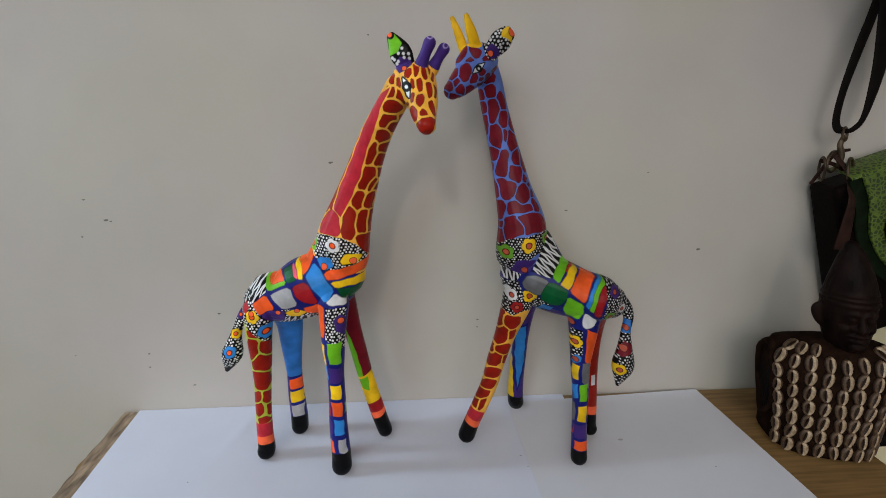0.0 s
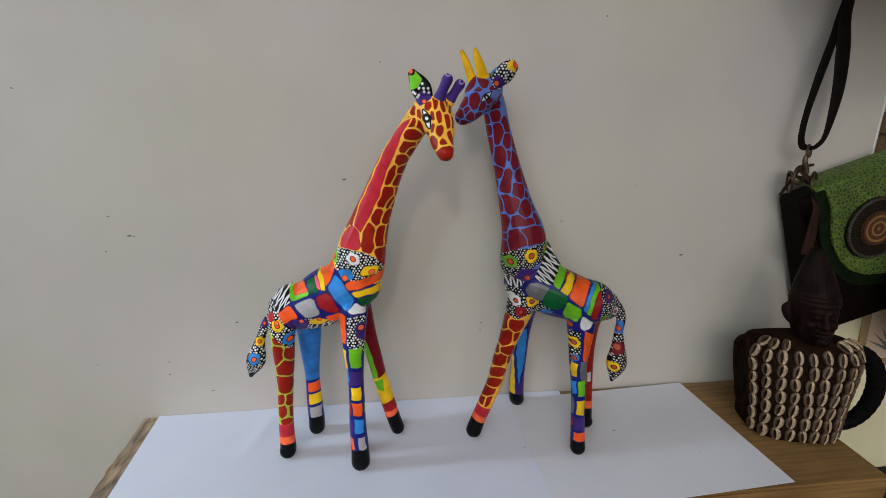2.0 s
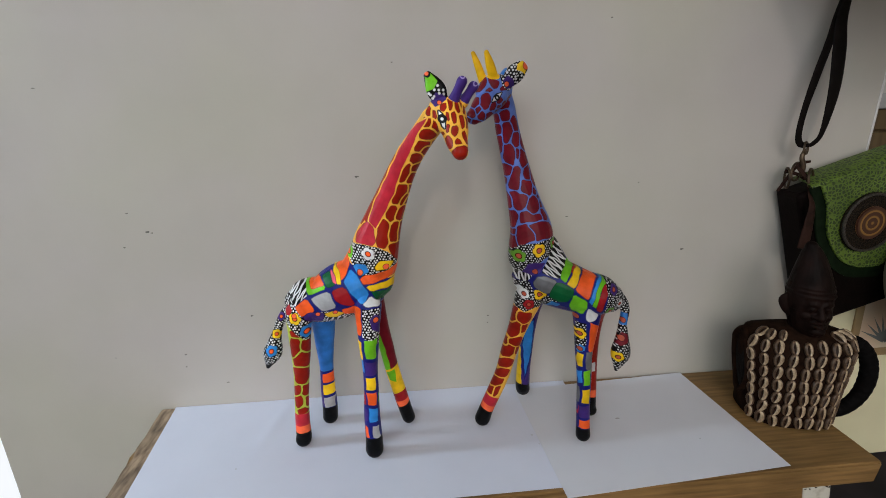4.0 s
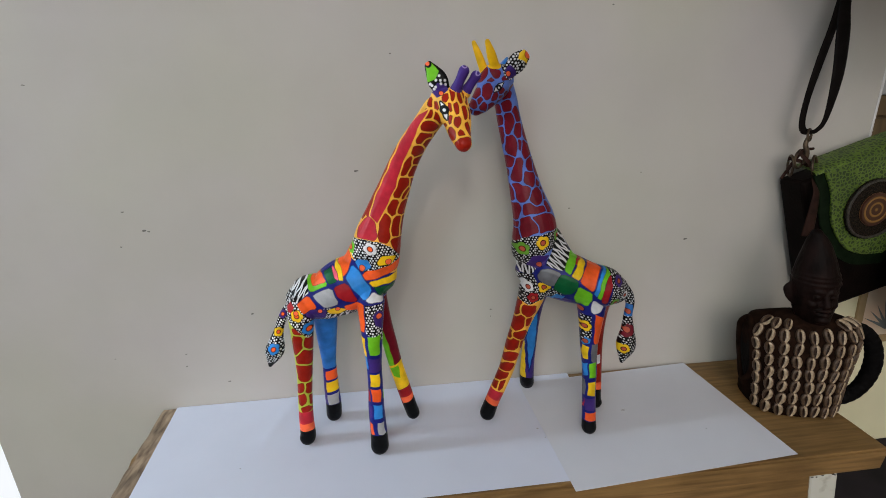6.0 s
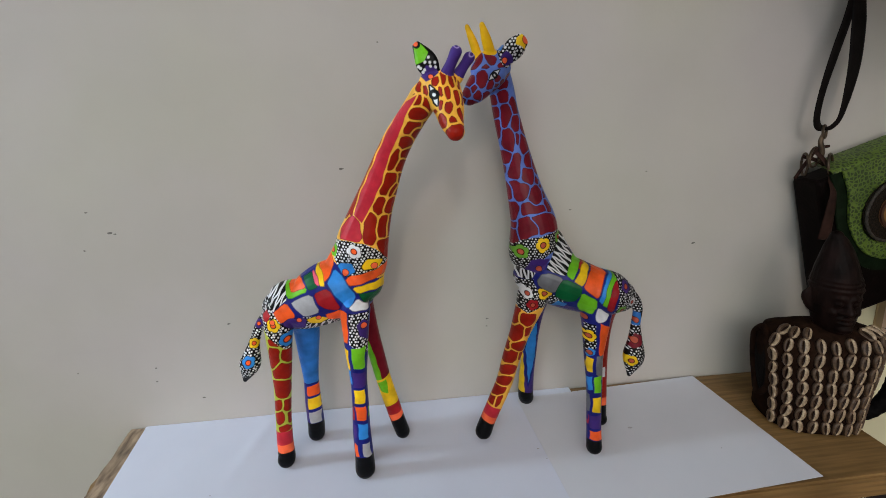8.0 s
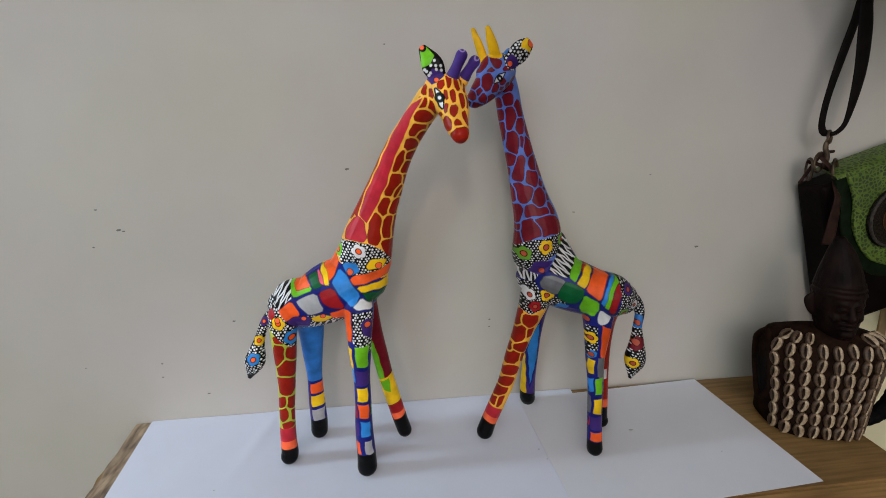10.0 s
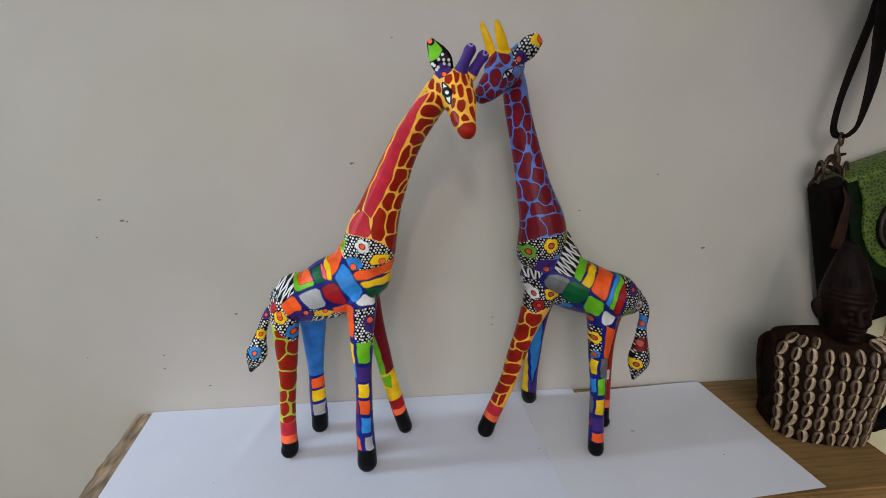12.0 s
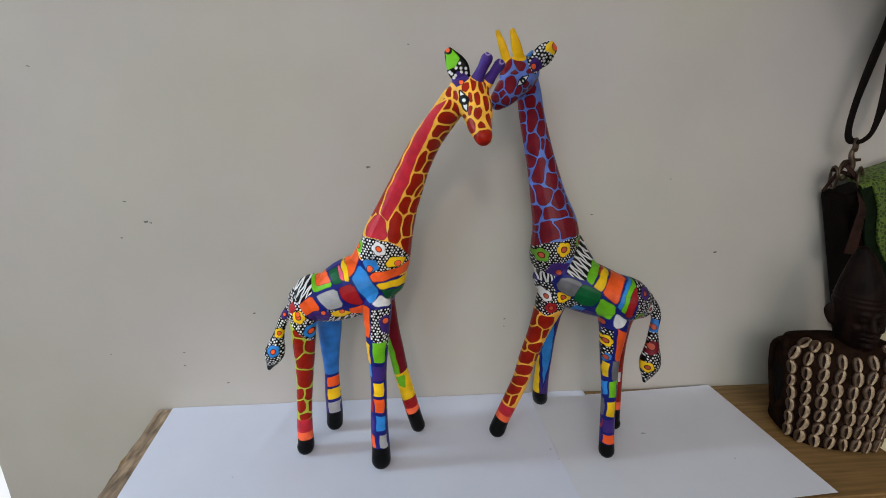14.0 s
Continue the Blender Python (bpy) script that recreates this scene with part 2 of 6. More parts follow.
def fused(pieces, voxel, rounds):
    """One closed skin round several swept tubes, smoothed at the joints. Returns a mesh."""
    verts, faces, at = [], [], 0
    for v, f in pieces:
        verts.append(v)
        faces += [tuple(k + at for k in q) for q in f]
        at += len(v)
    me = bpy.data.meshes.new("rough")
    me.from_pydata(np.vstack(verts).tolist(), [], faces)
    ob = new("rough", me)
    m = ob.modifiers.new("skin", "REMESH")
    m.mode, m.voxel_size = "VOXEL", voxel
    got = bpy.data.meshes.new_from_object(ob.evaluated_get(bpy.context.evaluated_depsgraph_get()))
    bpy.data.objects.remove(ob)
    bpy.data.meshes.remove(me)
    n = len(got.vertices)
    co = np.empty(n * 3)
    got.vertices.foreach_get("co", co)
    co = co.reshape(-1, 3)
    e = np.empty(len(got.edges) * 2, int)
    got.edges.foreach_get("vertices", e)
    e = e.reshape(-1, 2)
    deg = np.bincount(e.ravel(), minlength=n)[:, None]
    for _ in range(rounds):
        acc = np.stack([np.bincount(e[:, 0], co[e[:, 1], k], n) + np.bincount(e[:, 1], co[e[:, 0], k], n) for k in range(3)], 1)
        co = co * 0.4 + 0.6 * acc / deg
    got.vertices.foreach_set("co", co.ravel())
    got.polygons.foreach_set("use_smooth", [True] * len(got.polygons))
    got.update()
    return got, co


# ---- setting ----
def structure(name, bm, mat, label=""):
    return tagged(link_bm(name, bm, mat), label, kind="structure")


structure("wall_back", box_bm(-0.742, 0.63, 0, 0.12, -0.75, 3.6, 0.002), M_WALL, "off-white painted wall with small chips and marks")
structure("trim_corner", box_bm(0.6285, 0.6315, -0.0015, 0.1, -0.75, 3.6, 0.0008), M_BEAD, "thin white bead along the wall's end")
structure("floor", box_bm(-3.1, 2.6, -6.6, 1.6, -0.85, -0.75), M_DARK)
structure("ceiling", box_bm(-3.1, 2.6, -6.6, 1.6, 3.6, 3.7), M_ROOM)
structure("wall_left", box_bm(-3.1, -3.0, -6.6, 1.6, -0.75, 3.6), M_ROOM)
structure("wall_right", box_bm(2.5, 2.6, -6.6, 1.6, -0.75, 3.6), M_ROOM)
structure("wall_behind", box_bm(-3.0, 2.5, -6.6, -6.5, -0.75, 3.6), M_ROOM)
structure("wall_far", box_bm(-0.7, 2.5, 1.5, 1.6, -0.75, 3.6), M_ROOM)
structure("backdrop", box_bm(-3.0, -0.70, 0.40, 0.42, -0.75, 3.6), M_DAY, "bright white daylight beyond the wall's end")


def wall_marks():
    random.seed(5)
    bm = bmesh.new()
    spots = [(-.167, .359, 2.2), (-.486, .316, 1.6), (-.464, .289, 2.6), (-.458, .287, 1.6), (-.498, .267, 1.3), (-.338, .152, 1.6), (.343, .23, 3.2), (.147, .29, 1.5),
             (.027, .131, 1.6), (.026, .119, 1.2), (-.111, .511, 1.2), (-.565, .481, 1.4), (-.444, .093, 1.3), (-.447, .072, 1.4), (-.545, .094, 1.0), (-.389, .04, 1.6), (.257, .34, 1.0), (.192, .568, 1.3)]
    for x, z, r in spots:
        pts = []
        for k in range(7):
            a, q = k / 7 * 2 * math.pi, r * random.uniform(0.55, 1.25) / 1000
            pts.append(bm.verts.new((x + q * 1.4 * math.cos(a), -0.0006, z + 0.6 * q * math.sin(a))))
        bm.faces.new(pts[::-1])
        top = bmesh.ops.extrude_face_region(bm, geom=bm.faces[-1:])
        bmesh.ops.translate(bm, verts=[g for g in top["geom"] if isinstance(g, bmesh.types.BMVert)], vec=(0, 0.0008, 0))
    return tagged(link_bm("wall_marks", bm, M_MARK), "small dark chips and scuffs on the wall", "mark", kind="stuff")


wall_marks()


def paper_specks():
    bm = bmesh.new()
    random.seed(9)
    for x, y, r in ((0.067, -0.131, 0.0011), (0.205, -0.110, 0.0024), (0.072, -0.150, 0.0007), (0.300, -0.165, 0.0008), (-0.335, -0.150, 0.0008)):
        bmesh.ops.create_cone(bm, cap_ends=True, segments=9, radius1=r, radius2=r * 0.8, depth=0.0005, matrix=Matrix.Translation((x, y, 0.0026)) @ Matrix.Diagonal((1.5, 0.7, 1, 1)))
    return tagged(link_bm("paper_specks", bm, M_SPECK), "small grey specks on the paper", "mark", kind="stuff")



# ---- table with its papers ----
def table():
    t = tagged(new("side_table"), "rustic oiled wooden side table with rough-sawn end", "table")
    bm = box_bm(-0.484, 0.512, -0.233, -0.0005, -0.033, 0, 0.0)
    bmesh.ops.subdivide_edges(bm, edges=[e for e in bm.edges if abs((e.verts[0].co - e.verts[1].co).y) > 0.1], cuts=14)
    for v in bm.verts:
        if v.co.x < 0:
            v.co.x += -0.011 + 0.085 * max(0, -v.co.y - 0.02) + 0.0035 * noise.noise(Vector((0, v.co.y * 40, v.co.z * 20)))
        else:
            v.co.x += 0.03 * (v.co.y + 0.23) + 0.001 * noise.noise(Vector((3, v.co.y * 30, 0))) + (-0.005 if v.co.z < -0.01 else 0)
    bmesh.ops.bevel(bm, geom=[e for e in bm.edges if e.calc_face_angle(0) > 0.6], offset=0.003, segments=2, affect="EDGES")
    part("tabletop", bm, M_WOOD, t)
    bm = bmesh.new()
    rows = []
    for k in range(24):
        y = -0.004 - k * 0.0098
        xe = -0.484 - 0.011 + 0.085 * max(0, -y - 0.02) + 0.0035 * noise.noise(Vector((0, y * 40, 0))) + 0.0025
        rows.append([bm.verts.new((xe + f * 0.030, y, 0.0008 + 0.0004 * noise.noise(Vector((f * 9, y * 60, 2))))) for f in (0, 0.25, 0.5, 0.75, 1.0)])
    for a, b in zip(rows, rows[1:]):
        for k in range(4):
            bm.faces.new((a[k], b[k], b[k + 1], a[k + 1]))
    part("sawn_end", bm, M_ENDWOOD, t, "rough-sawn pale end grain with dark bark")
    bm = box_bm(-0.418, 0.4105, -0.227, -0.205, -0.13, -0.0345, 0.003)
    for v in bm.verts:
        v.co.x -= math.copysign(0.16, v.co.x) * (v.co.z + 0.0335)
    part("apron", bm, M_WOOD, t)
    for x, y in ((0.411, -0.226), (-0.46, -0.226), (0.411, -0.05), (-0.46, -0.05)):
        bm = box_bm(x, x + 0.041, y, y + 0.042, -0.75, -0.0335, 0.003)
        for v in bm.verts:
            v.co.x -= math.copysign(0.16, x) * (v.co.z + 0.0335)
        leg = part("leg", bm, M_WHITEPAINT, t, "chipped white painted leg")
        chips = bmesh.new()
        random.seed(3)
        for k in range(16):
            r = random.uniform(0.0004, 0.0012)
            cx, cz = x + random.uniform(0.002, 0.039), -0.0345 - random.uniform(0.0, 0.007)
            bmesh.ops.create_cone(chips, cap_ends=True, segments=7, radius1=r, radius2=r * 0.6, depth=0.0006, matrix=Matrix.Translation((cx, y - 0.0001, cz)) @ Matrix.Rotation(math.pi / 2, 4, "X") @ Matrix.Diagonal((random.uniform(1, 2.6), 0.8, 1, 1)))
        part("chipped_spots", chips, M_SHELLDARK, leg, "dark chips in the paint")
    return t


table()


def sheet(name, corners, z, lift, seed, mat, label):
    """A thin sheet of paper with a slight wave, from four corners (front left, front right, back right, back left)."""
    bm = bmesh.new()
    fl, fr, br, bl = [Vector((*c, 0)) for c in corners]
    nx, ny = 110, 30
    grid = []
    for j in range(ny + 1):
        row = []
        for i in range(nx + 1):
            u, v = i / nx, j / ny
            p = (fl * (1 - u) + fr * u) * (1 - v) + (bl * (1 - u) + br * u) * v
            w = max(0.0, noise.noise(Vector((p.x * 9 + seed, p.y * 9, seed)))) * lift
            w += 0.0030 * math.exp(-((p.x + 0.302 - 0.25 * (p.y + 0.05)) / 0.011) ** 2) * max(0, 1 - abs(p.y + 0.06) / 0.09) if seed == 1 else 0
            p.z = z + w
            row.append(bm.verts.new(p))
        grid.append(row)
    for j in range(ny):
        for i in range(nx):
            bm.faces.new((grid[j][i], grid[j][i + 1], grid[j + 1][i + 1], grid[j + 1][i]))
    ext = bmesh.ops.extrude_face_region(bm, geom=bm.faces[:])
    bmesh.ops.translate(bm, verts=[g for g in ext["geom"] if isinstance(g, bmesh.types.BMVert)], vec=(0, 0, 0.0003))
    for e in bm.edges:
        e.smooth = e.calc_face_angle(0) < 0.6
    return tagged(link_bm(name, bm, mat, smooth=True), label, "paper", "white paper sheets on the table")


sheet("paper_sheet", ((-0.452, -0.227), (0.150, -0.227), (0.160, -0.001), (-0.474, -0.001)), 0.0008, 0.0005, 1, M_PAPER, "long white paper covering the wooden tabletop, faintly creased")
sheet("paper_sheet", ((0.078, -0.2445), (0.384, -0.2265), (0.371, -0.003), (0.070, -0.020)), 0.0019, 0.0003, 2, M_PAPER_DIM, "white paper sheet overlapping another, slightly askew, greyed for weaker light")
paper_specks()

# ---- painted giraffe figurines ----
# each limb: rows of x, y, z, radius
TALL = dict(
    rear_near=[(-0.2427, -0.107, 0.2044, 0.0177), (-0.2432, -0.114, 0.177, 0.0147), (-0.2449, -0.112, 0.1469, 0.0125), (-0.2478, -0.11, 0.1111, 0.0103), (-0.2513, -0.109, 0.076, 0.0096), (-0.254, -0.108, 0.038, 0.0098), (-0.254, -0.109, 0.016, 0.0105), (-0.255, -0.11, 0.0098, 0.0109)],
    rear_far=[(-0.224, -0.08, 0.195, 0.019), (-0.220, -0.072, 0.171, 0.0165), (-0.221, -0.07, 0.135, 0.0130), (-0.222, -0.068, 0.097, 0.0098), (-0.223, -0.066, 0.058, 0.0107), (-0.223, -0.064, 0.027, 0.0112), (-0.224, -0.063, 0.0098, 0.0113)],
    front_near=[(-0.1535, -0.122, 0.2135, 0.0177), (-0.1541, -0.134, 0.1796, 0.0138), (-0.1542, -0.137, 0.1655, 0.0127), (-0.1544, -0.137, 0.1324, 0.0099), (-0.1546, -0.138, 0.099, 0.0098), (-0.1558, -0.138, 0.0642, 0.0106), (-0.155, -0.139, 0.028, 0.0114), (-0.155, -0.141, 0.0098, 0.0122)],
    front_far=[(-0.150, -0.088, 0.21, 0.016), (-0.1465, -0.085, 0.195, 0.0135), (-0.1405, -0.084, 0.163, 0.0110), (-0.135, -0.083, 0.134, 0.0104), (-0.128, -0.082, 0.096, 0.0098), (-0.119, -0.08, 0.057, 0.01), (-0.112, -0.079, 0.028, 0.0098), (-0.107, -0.078, 0.0098, 0.0098)],
    tail=[(-0.250, -0.088, 0.205, 0.0092), (-0.2655, -0.088, 0.192, 0.0068), (-0.274, -0.09, 0.178, 0.0057), (-0.279, -0.093, 0.163, 0.007), (-0.286, -0.095, 0.139, 0.0122), (-0.294, -0.096, 0.119, 0.0031)],
    body=[(-0.2435, -0.09, 0.209, 0.0205), (-0.235, -0.09, 0.212, 0.028), (-0.213, -0.092, 0.2128, 0.0315), (-0.185, -0.094, 0.2250, 0.0370), (-0.157, -0.096, 0.236, 0.0345), (-0.148, -0.096, 0.241, 0.03)],
    withers=[(-0.206, -0.093, 0.227, 0.0165), (-0.198, -0.094, 0.232, 0.0165), (-0.176, -0.096, 0.246, 0.0180), (-0.153, -0.097, 0.273, 0.0228)],
    neck=[(-0.1443, -0.096, 0.26, 0.0303), (-0.1408, -0.097, 0.284, 0.0300), (-0.1290, -0.1, 0.319, 0.0238), (-0.1178, -0.107, 0.3474, 0.0199), (-0.1061, -0.117, 0.3767, 0.0169), (-0.0944, -0.132, 0.4009, 0.0152), (-0.0812, -0.151, 0.4218, 0.0139), (-0.0688, -0.166, 0.4402, 0.0141)],
    head=[(-0.0599, -0.166, 0.4489, 0.0155), (-0.0537, -0.172, 0.4441, 0.0175), (-0.0494, -0.183, 0.4304, 0.0145), (-0.0482, -0.192, 0.4185, 0.0115), (-0.0461, -0.202, 0.4086, 0.0084)],
)
SHORT = dict(
    front_near=[(0.0628, -0.1, 0.2043, 0.0196), (0.0598, -0.1, 0.1935, 0.0177), (0.0489, -0.098, 0.1566, 0.013), (0.0392, -0.095, 0.1207, 0.0117), (0.031, -0.093, 0.084, 0.011), (0.018, -0.093, 0.05, 0.0108), (0.009, -0.094, 0.029, 0.0105), (0.002, -0.095, 0.0098, 0.0112)],
    front_far=[(0.085, -0.066, 0.195, 0.015), (0.084, -0.052, 0.164, 0.0116), (0.081, -0.047, 0.129, 0.0102), (0.08, -0.042, 0.099, 0.0104), (0.079, -0.036, 0.057, 0.0107), (0.08, -0.031, 0.021, 0.0113), (0.082, -0.027, 0.0098, 0.0114)],
    rear_near=[(0.14, -0.115, 0.19, 0.0205), (0.138, -0.121, 0.165, 0.0165), (0.137, -0.123, 0.151, 0.0146), (0.135, -0.128, 0.127, 0.0116), (0.136, -0.133, 0.095, 0.0099), (0.136, -0.137, 0.062, 0.0093), (0.136, -0.142, 0.029, 0.0094), (0.136, -0.146, 0.0098, 0.0101)],
    rear_far=[(0.156, -0.104, 0.19, 0.018), (0.158, -0.095, 0.163, 0.015), (0.16, -0.093, 0.127, 0.0113), (0.163, -0.092, 0.088, 0.0096), (0.166, -0.092, 0.048, 0.0092), (0.168, -0.093, 0.014, 0.009), (0.169, -0.094, 0.0098, 0.0093)],
    tail=[(0.171, -0.112, 0.209, 0.0115), (0.1848, -0.119, 0.1995, 0.0084), (0.1892, -0.125, 0.1876, 0.006), (0.1854, -0.13, 0.1709, 0.0057), (0.1849, -0.133, 0.1522, 0.0085), (0.1839, -0.135, 0.1269, 0.0128), (0.1793, -0.137, 0.1044, 0.0027)],
    body=[(0.1690, -0.114, 0.2024, 0.0205), (0.155, -0.117, 0.208, 0.0276), (0.137, -0.108, 0.2097, 0.0298), (0.112, -0.098, 0.2170, 0.0333), (0.085, -0.086, 0.226, 0.0345), (0.073, -0.081, 0.229, 0.03)],
    withers=[(0.128, -0.104, 0.221, 0.0178), (0.122, -0.1, 0.2235, 0.0180), (0.105, -0.09, 0.2385, 0.0185), (0.0835, -0.081, 0.267, 0.0230)],
    neck=[(0.0677, -0.082, 0.2573, 0.0308), (0.0677, -0.079, 0.2921, 0.0283), (0.0584, -0.072, 0.3294, 0.022), (0.05, -0.066, 0.366, 0.0181), (0.041, -0.064, 0.4, 0.0161), (0.034, -0.065, 0.426, 0.0151), (0.028, -0.07, 0.449, 0.0145), (0.02, -0.078, 0.466, 0.0151)],
    crown=[(0.000, -0.095, 0.4685, 0.0130), (0.008, -0.094, 0.4770, 0.0130), (0.018, -0.089, 0.4780, 0.0115)],
    head=[(0.0195, -0.085, 0.4719, 0.0149), (0.0111, -0.09, 0.4669, 0.0177), (-0.0005, -0.099, 0.4559, 0.0154), (-0.0109, -0.107, 0.446, 0.0123), (-0.0172, -0.112, 0.4411, 0.0093)],
)
TALL_EXTRA = dict(
    ear=([(-0.06, -0.17, 0.454, 0.0058), (-0.0672, -0.173, 0.469, 0.0106), (-0.0762, -0.168, 0.485, 0.0042)], (0.3, 1, 0), 0.42),
    ear_far=([(-0.047, -0.155, 0.452, 0.005), (-0.040, -0.148, 0.459, 0.006), (-0.035, -0.143, 0.464, 0.0035)], (0.3, 1, 0), 0.42),
    horn_a=([(-0.051, -0.177, 0.456, 0.0066), (-0.0462, -0.181, 0.467, 0.0050), (-0.0418, -0.183, 0.4765, 0.0056)], None, 1.0),
    horn_b=([(-0.0400, -0.173, 0.456, 0.0064), (-0.0342, -0.178, 0.465, 0.0047), (-0.0295, -0.18, 0.4718, 0.0054)], None, 1.0),
)
SHORT_EXTRA = dict(
    horn_b=([(-0.003, -0.09, 0.4814, 0.0052), (-0.0093, -0.091, 0.4980, 0.0046), (-0.0156, -0.091, 0.5125, 0.0027)], None, 1.0),
    horn_a=([(0.0091, -0.098, 0.4818, 0.0058), (0.0030, -0.102, 0.4980, 0.0055), (-0.0024, -0.105, 0.5120, 0.003)], None, 1.0),
    ear=([(0.021, -0.096, 0.475, 0.0075), (0.033, -0.102, 0.489, 0.012), (0.042, -0.104, 0.498, 0.0078)], (-0.3, 1, 0.1), 0.45),
    ear_far=([(0.018, -0.074, 0.478, 0.006), (0.026, -0.062, 0.489, 0.0085), (0.032, -0.054, 0.497, 0.0045)], (1, 0.4, 0), 0.45),
)
SKIN_PARTS = ("body", "neck", "head", "front_near", "front_far", "rear_near", "rear_far", "tail", "ear", "ear_far", "horn_a", "horn_b")



# ---- paints ----
def paint(h):
    """Paint colour from the look of the dry lacquer in the room's dim light."""
    c = np.array(rgb(h))
    return c * min(1.36, 0.95 / c.max())


DEEP, SKY, SKYDK, PERI = paint(0x161b64), paint(0x2a76bc), paint(0x2a68b0), paint(0x566eb4)
ORANGE, CORAL, SUN, AMBER, GOLD = paint(0xe85a24), paint(0xe0603a), paint(0xf5c81e), paint(0xfcbc46), paint(0xe0ac14)
LIME, LIMEDK, PINE, PINK = paint(0x62a81e), paint(0xa0a83a), paint(0x0a4f2a), paint(0xd2566e)
OXBLOOD, MAROON, CRIMSON, CARMINE, BRICK = paint(0x861a0e), paint(0x681420), paint(0xa82432), paint(0x901a20), paint(0xa54a36)
LILAC, LEAF = paint(0x8878a8), paint(0x5a8c2a)
PURPLE, WHITE, BLACK = paint(0x3a2668), paint(0xc4c4c6), paint(0x040405)
# silver on the short figurine, with its dimmer light put into the colour
SILVER_DIM = np.array([*paint(0x646468), 0.12])
SILVER = np.array([*paint(0x9a9a9c), 0.12])


class Brush:
    """Paints the skin of a figurine. Places are in millimetres across (x) and up (z) on its side."""

    def __init__(self, co, limb_of, along):
        self.x, self.z = co[:, 0] * 1000, co[:, 2] * 1000
        # an unsteady hand
        self.x = self.x + 0.4 * np.sin(self.z * 0.31 + 1.3)
        self.z = self.z + 0.4 * np.sin(self.x * 0.34 + co[:, 1] * 200)
        self.limb_of, self.along = limb_of, along
        self.c = np.zeros((len(co), 4))

    def on(self, limbs):
        m = np.zeros(len(self.x), bool)
        for name in limbs.split():
            name, _, start = name.partition("+")
            m |= (self.limb_of == SKIN_PARTS.index(name)) & (self.along >= float(start or 0) / 100)
        return np.nonzero(m)[0]

    def lay(self, i, colour, alpha):
        full = np.zeros(4)
        full[:len(colour)] = colour
        a = np.clip(alpha, 0, 1)[:, None]
        self.c[i] = self.c[i] * (1 - a) + full * a

    def inside(self, i, nums):
        """Signed distance to the edge of a polygon, positive inside."""
        p = np.array(nums, float).reshape(-1, 2)
        x, z = self.x[i], self.z[i]
        d, odd = np.full(len(i), 1e9), np.zeros(len(i), bool)
        for (ax, az), (bx, bz) in zip(p, np.roll(p, -1, 0)):
            ex, ez = bx - ax, bz - az
            h = np.clip(((x - ax) * ex + (z - az) * ez) / (ex * ex + ez * ez + 1e-9), 0, 1)
            d = np.minimum(d, np.hypot(x - ax - ex * h, z - az - ez * h))
            cross = (az > z) != (bz > z)
            odd ^= cross & (x < ax + ex * (z - az) / (ez if abs(ez) > 1e-9 else 1e-9))
        return np.where(odd, d, -d)

    def fill(self, limbs, colour):
        i = self.on(limbs)
        self.lay(i, colour, np.ones(len(i)))

    def poly(self, limbs, colour, *nums):
        i = self.on(limbs)
        self.lay(i, colour, self.inside(i, nums) / 0.55 + 0.5)

    def patch(self, limbs, colour, *nums):
        """A patch with rounded corners and a darker brushed edge."""
        p = np.array(nums, float).reshape(-1, 2)
        q = np.roll(p, -1, 0)
        p = np.stack([p * 0.86 + q * 0.14, p * 0.14 + q * 0.86], 1).reshape(-1, 2)
        i = self.on(limbs)
        lo, hi = p.min(0) - 3, p.max(0) + 3
        i = i[(self.x[i] > lo[0]) & (self.x[i] < hi[0]) & (self.z[i] > lo[1]) & (self.z[i] < hi[1])]
        d = self.inside(i, p) + 0.25
        dark = np.array(colour)
        dark[:3] = dark[:3] * 0.42
        self.lay(i, dark, (d + 0.35) / 0.5 + 0.5)
        self.lay(i, colour, (d - 0.25) / 0.55 + 0.5)

    def net(self, limbs, colour):
        """Opens a net: patches laid with cell() until close() leave lines of this colour between them."""
        self.net_on, self.net_colour = self.on(limbs), colour
        n = len(self.net_on)
        self.first, self.second, self.tint = np.full(n, -50.0), np.full(n, -50.0), np.zeros((n, 3))

    def cell(self, colour, *nums):
        p = np.array(nums, float).reshape(-1, 2)
        q = np.roll(p, -1, 0)
        p = np.stack([p * 0.85 + q * 0.15, p * 0.15 + q * 0.85], 1).reshape(-1, 2)
        i = self.net_on
        lo, hi = p.min(0) - 9, p.max(0) + 9
        k = np.nonzero((self.x[i] > lo[0]) & (self.x[i] < hi[0]) & (self.z[i] > lo[1]) & (self.z[i] < hi[1]))[0]
        d = self.inside(i[k], p)
        better = d > self.first[k]
        self.second[k] = np.where(better, self.first[k], np.maximum(self.second[k], d))
        self.first[k] = np.where(better, d, self.first[k])
        self.tint[k[better]] = colour

    def close(self, grow, width):
        """grow: how far a patch reaches past its drawn edge; width: of the lines where two patches meet."""
        i = self.net_on
        self.lay(i, self.net_colour, np.ones(len(i)))
        e = np.minimum(self.first + grow, (self.first - self.second - width) / 2)
        for shade, inset in ((0.42, 0.0), (1.0, 0.55)):
            a = np.clip((e - inset) / 0.5 + 0.5, 0, 1)[:, None]
            self.c[i, :3] = self.c[i, :3] * (1 - a) + self.tint * shade * a

    def rimmed(self, limbs, colour, rim, width, *nums):
        i = self.on(limbs)
        d = self.inside(i, nums)
        self.lay(i, rim, (d + width) / 0.55 + 0.5)
        self.lay(i, colour, d / 0.55 + 0.5)

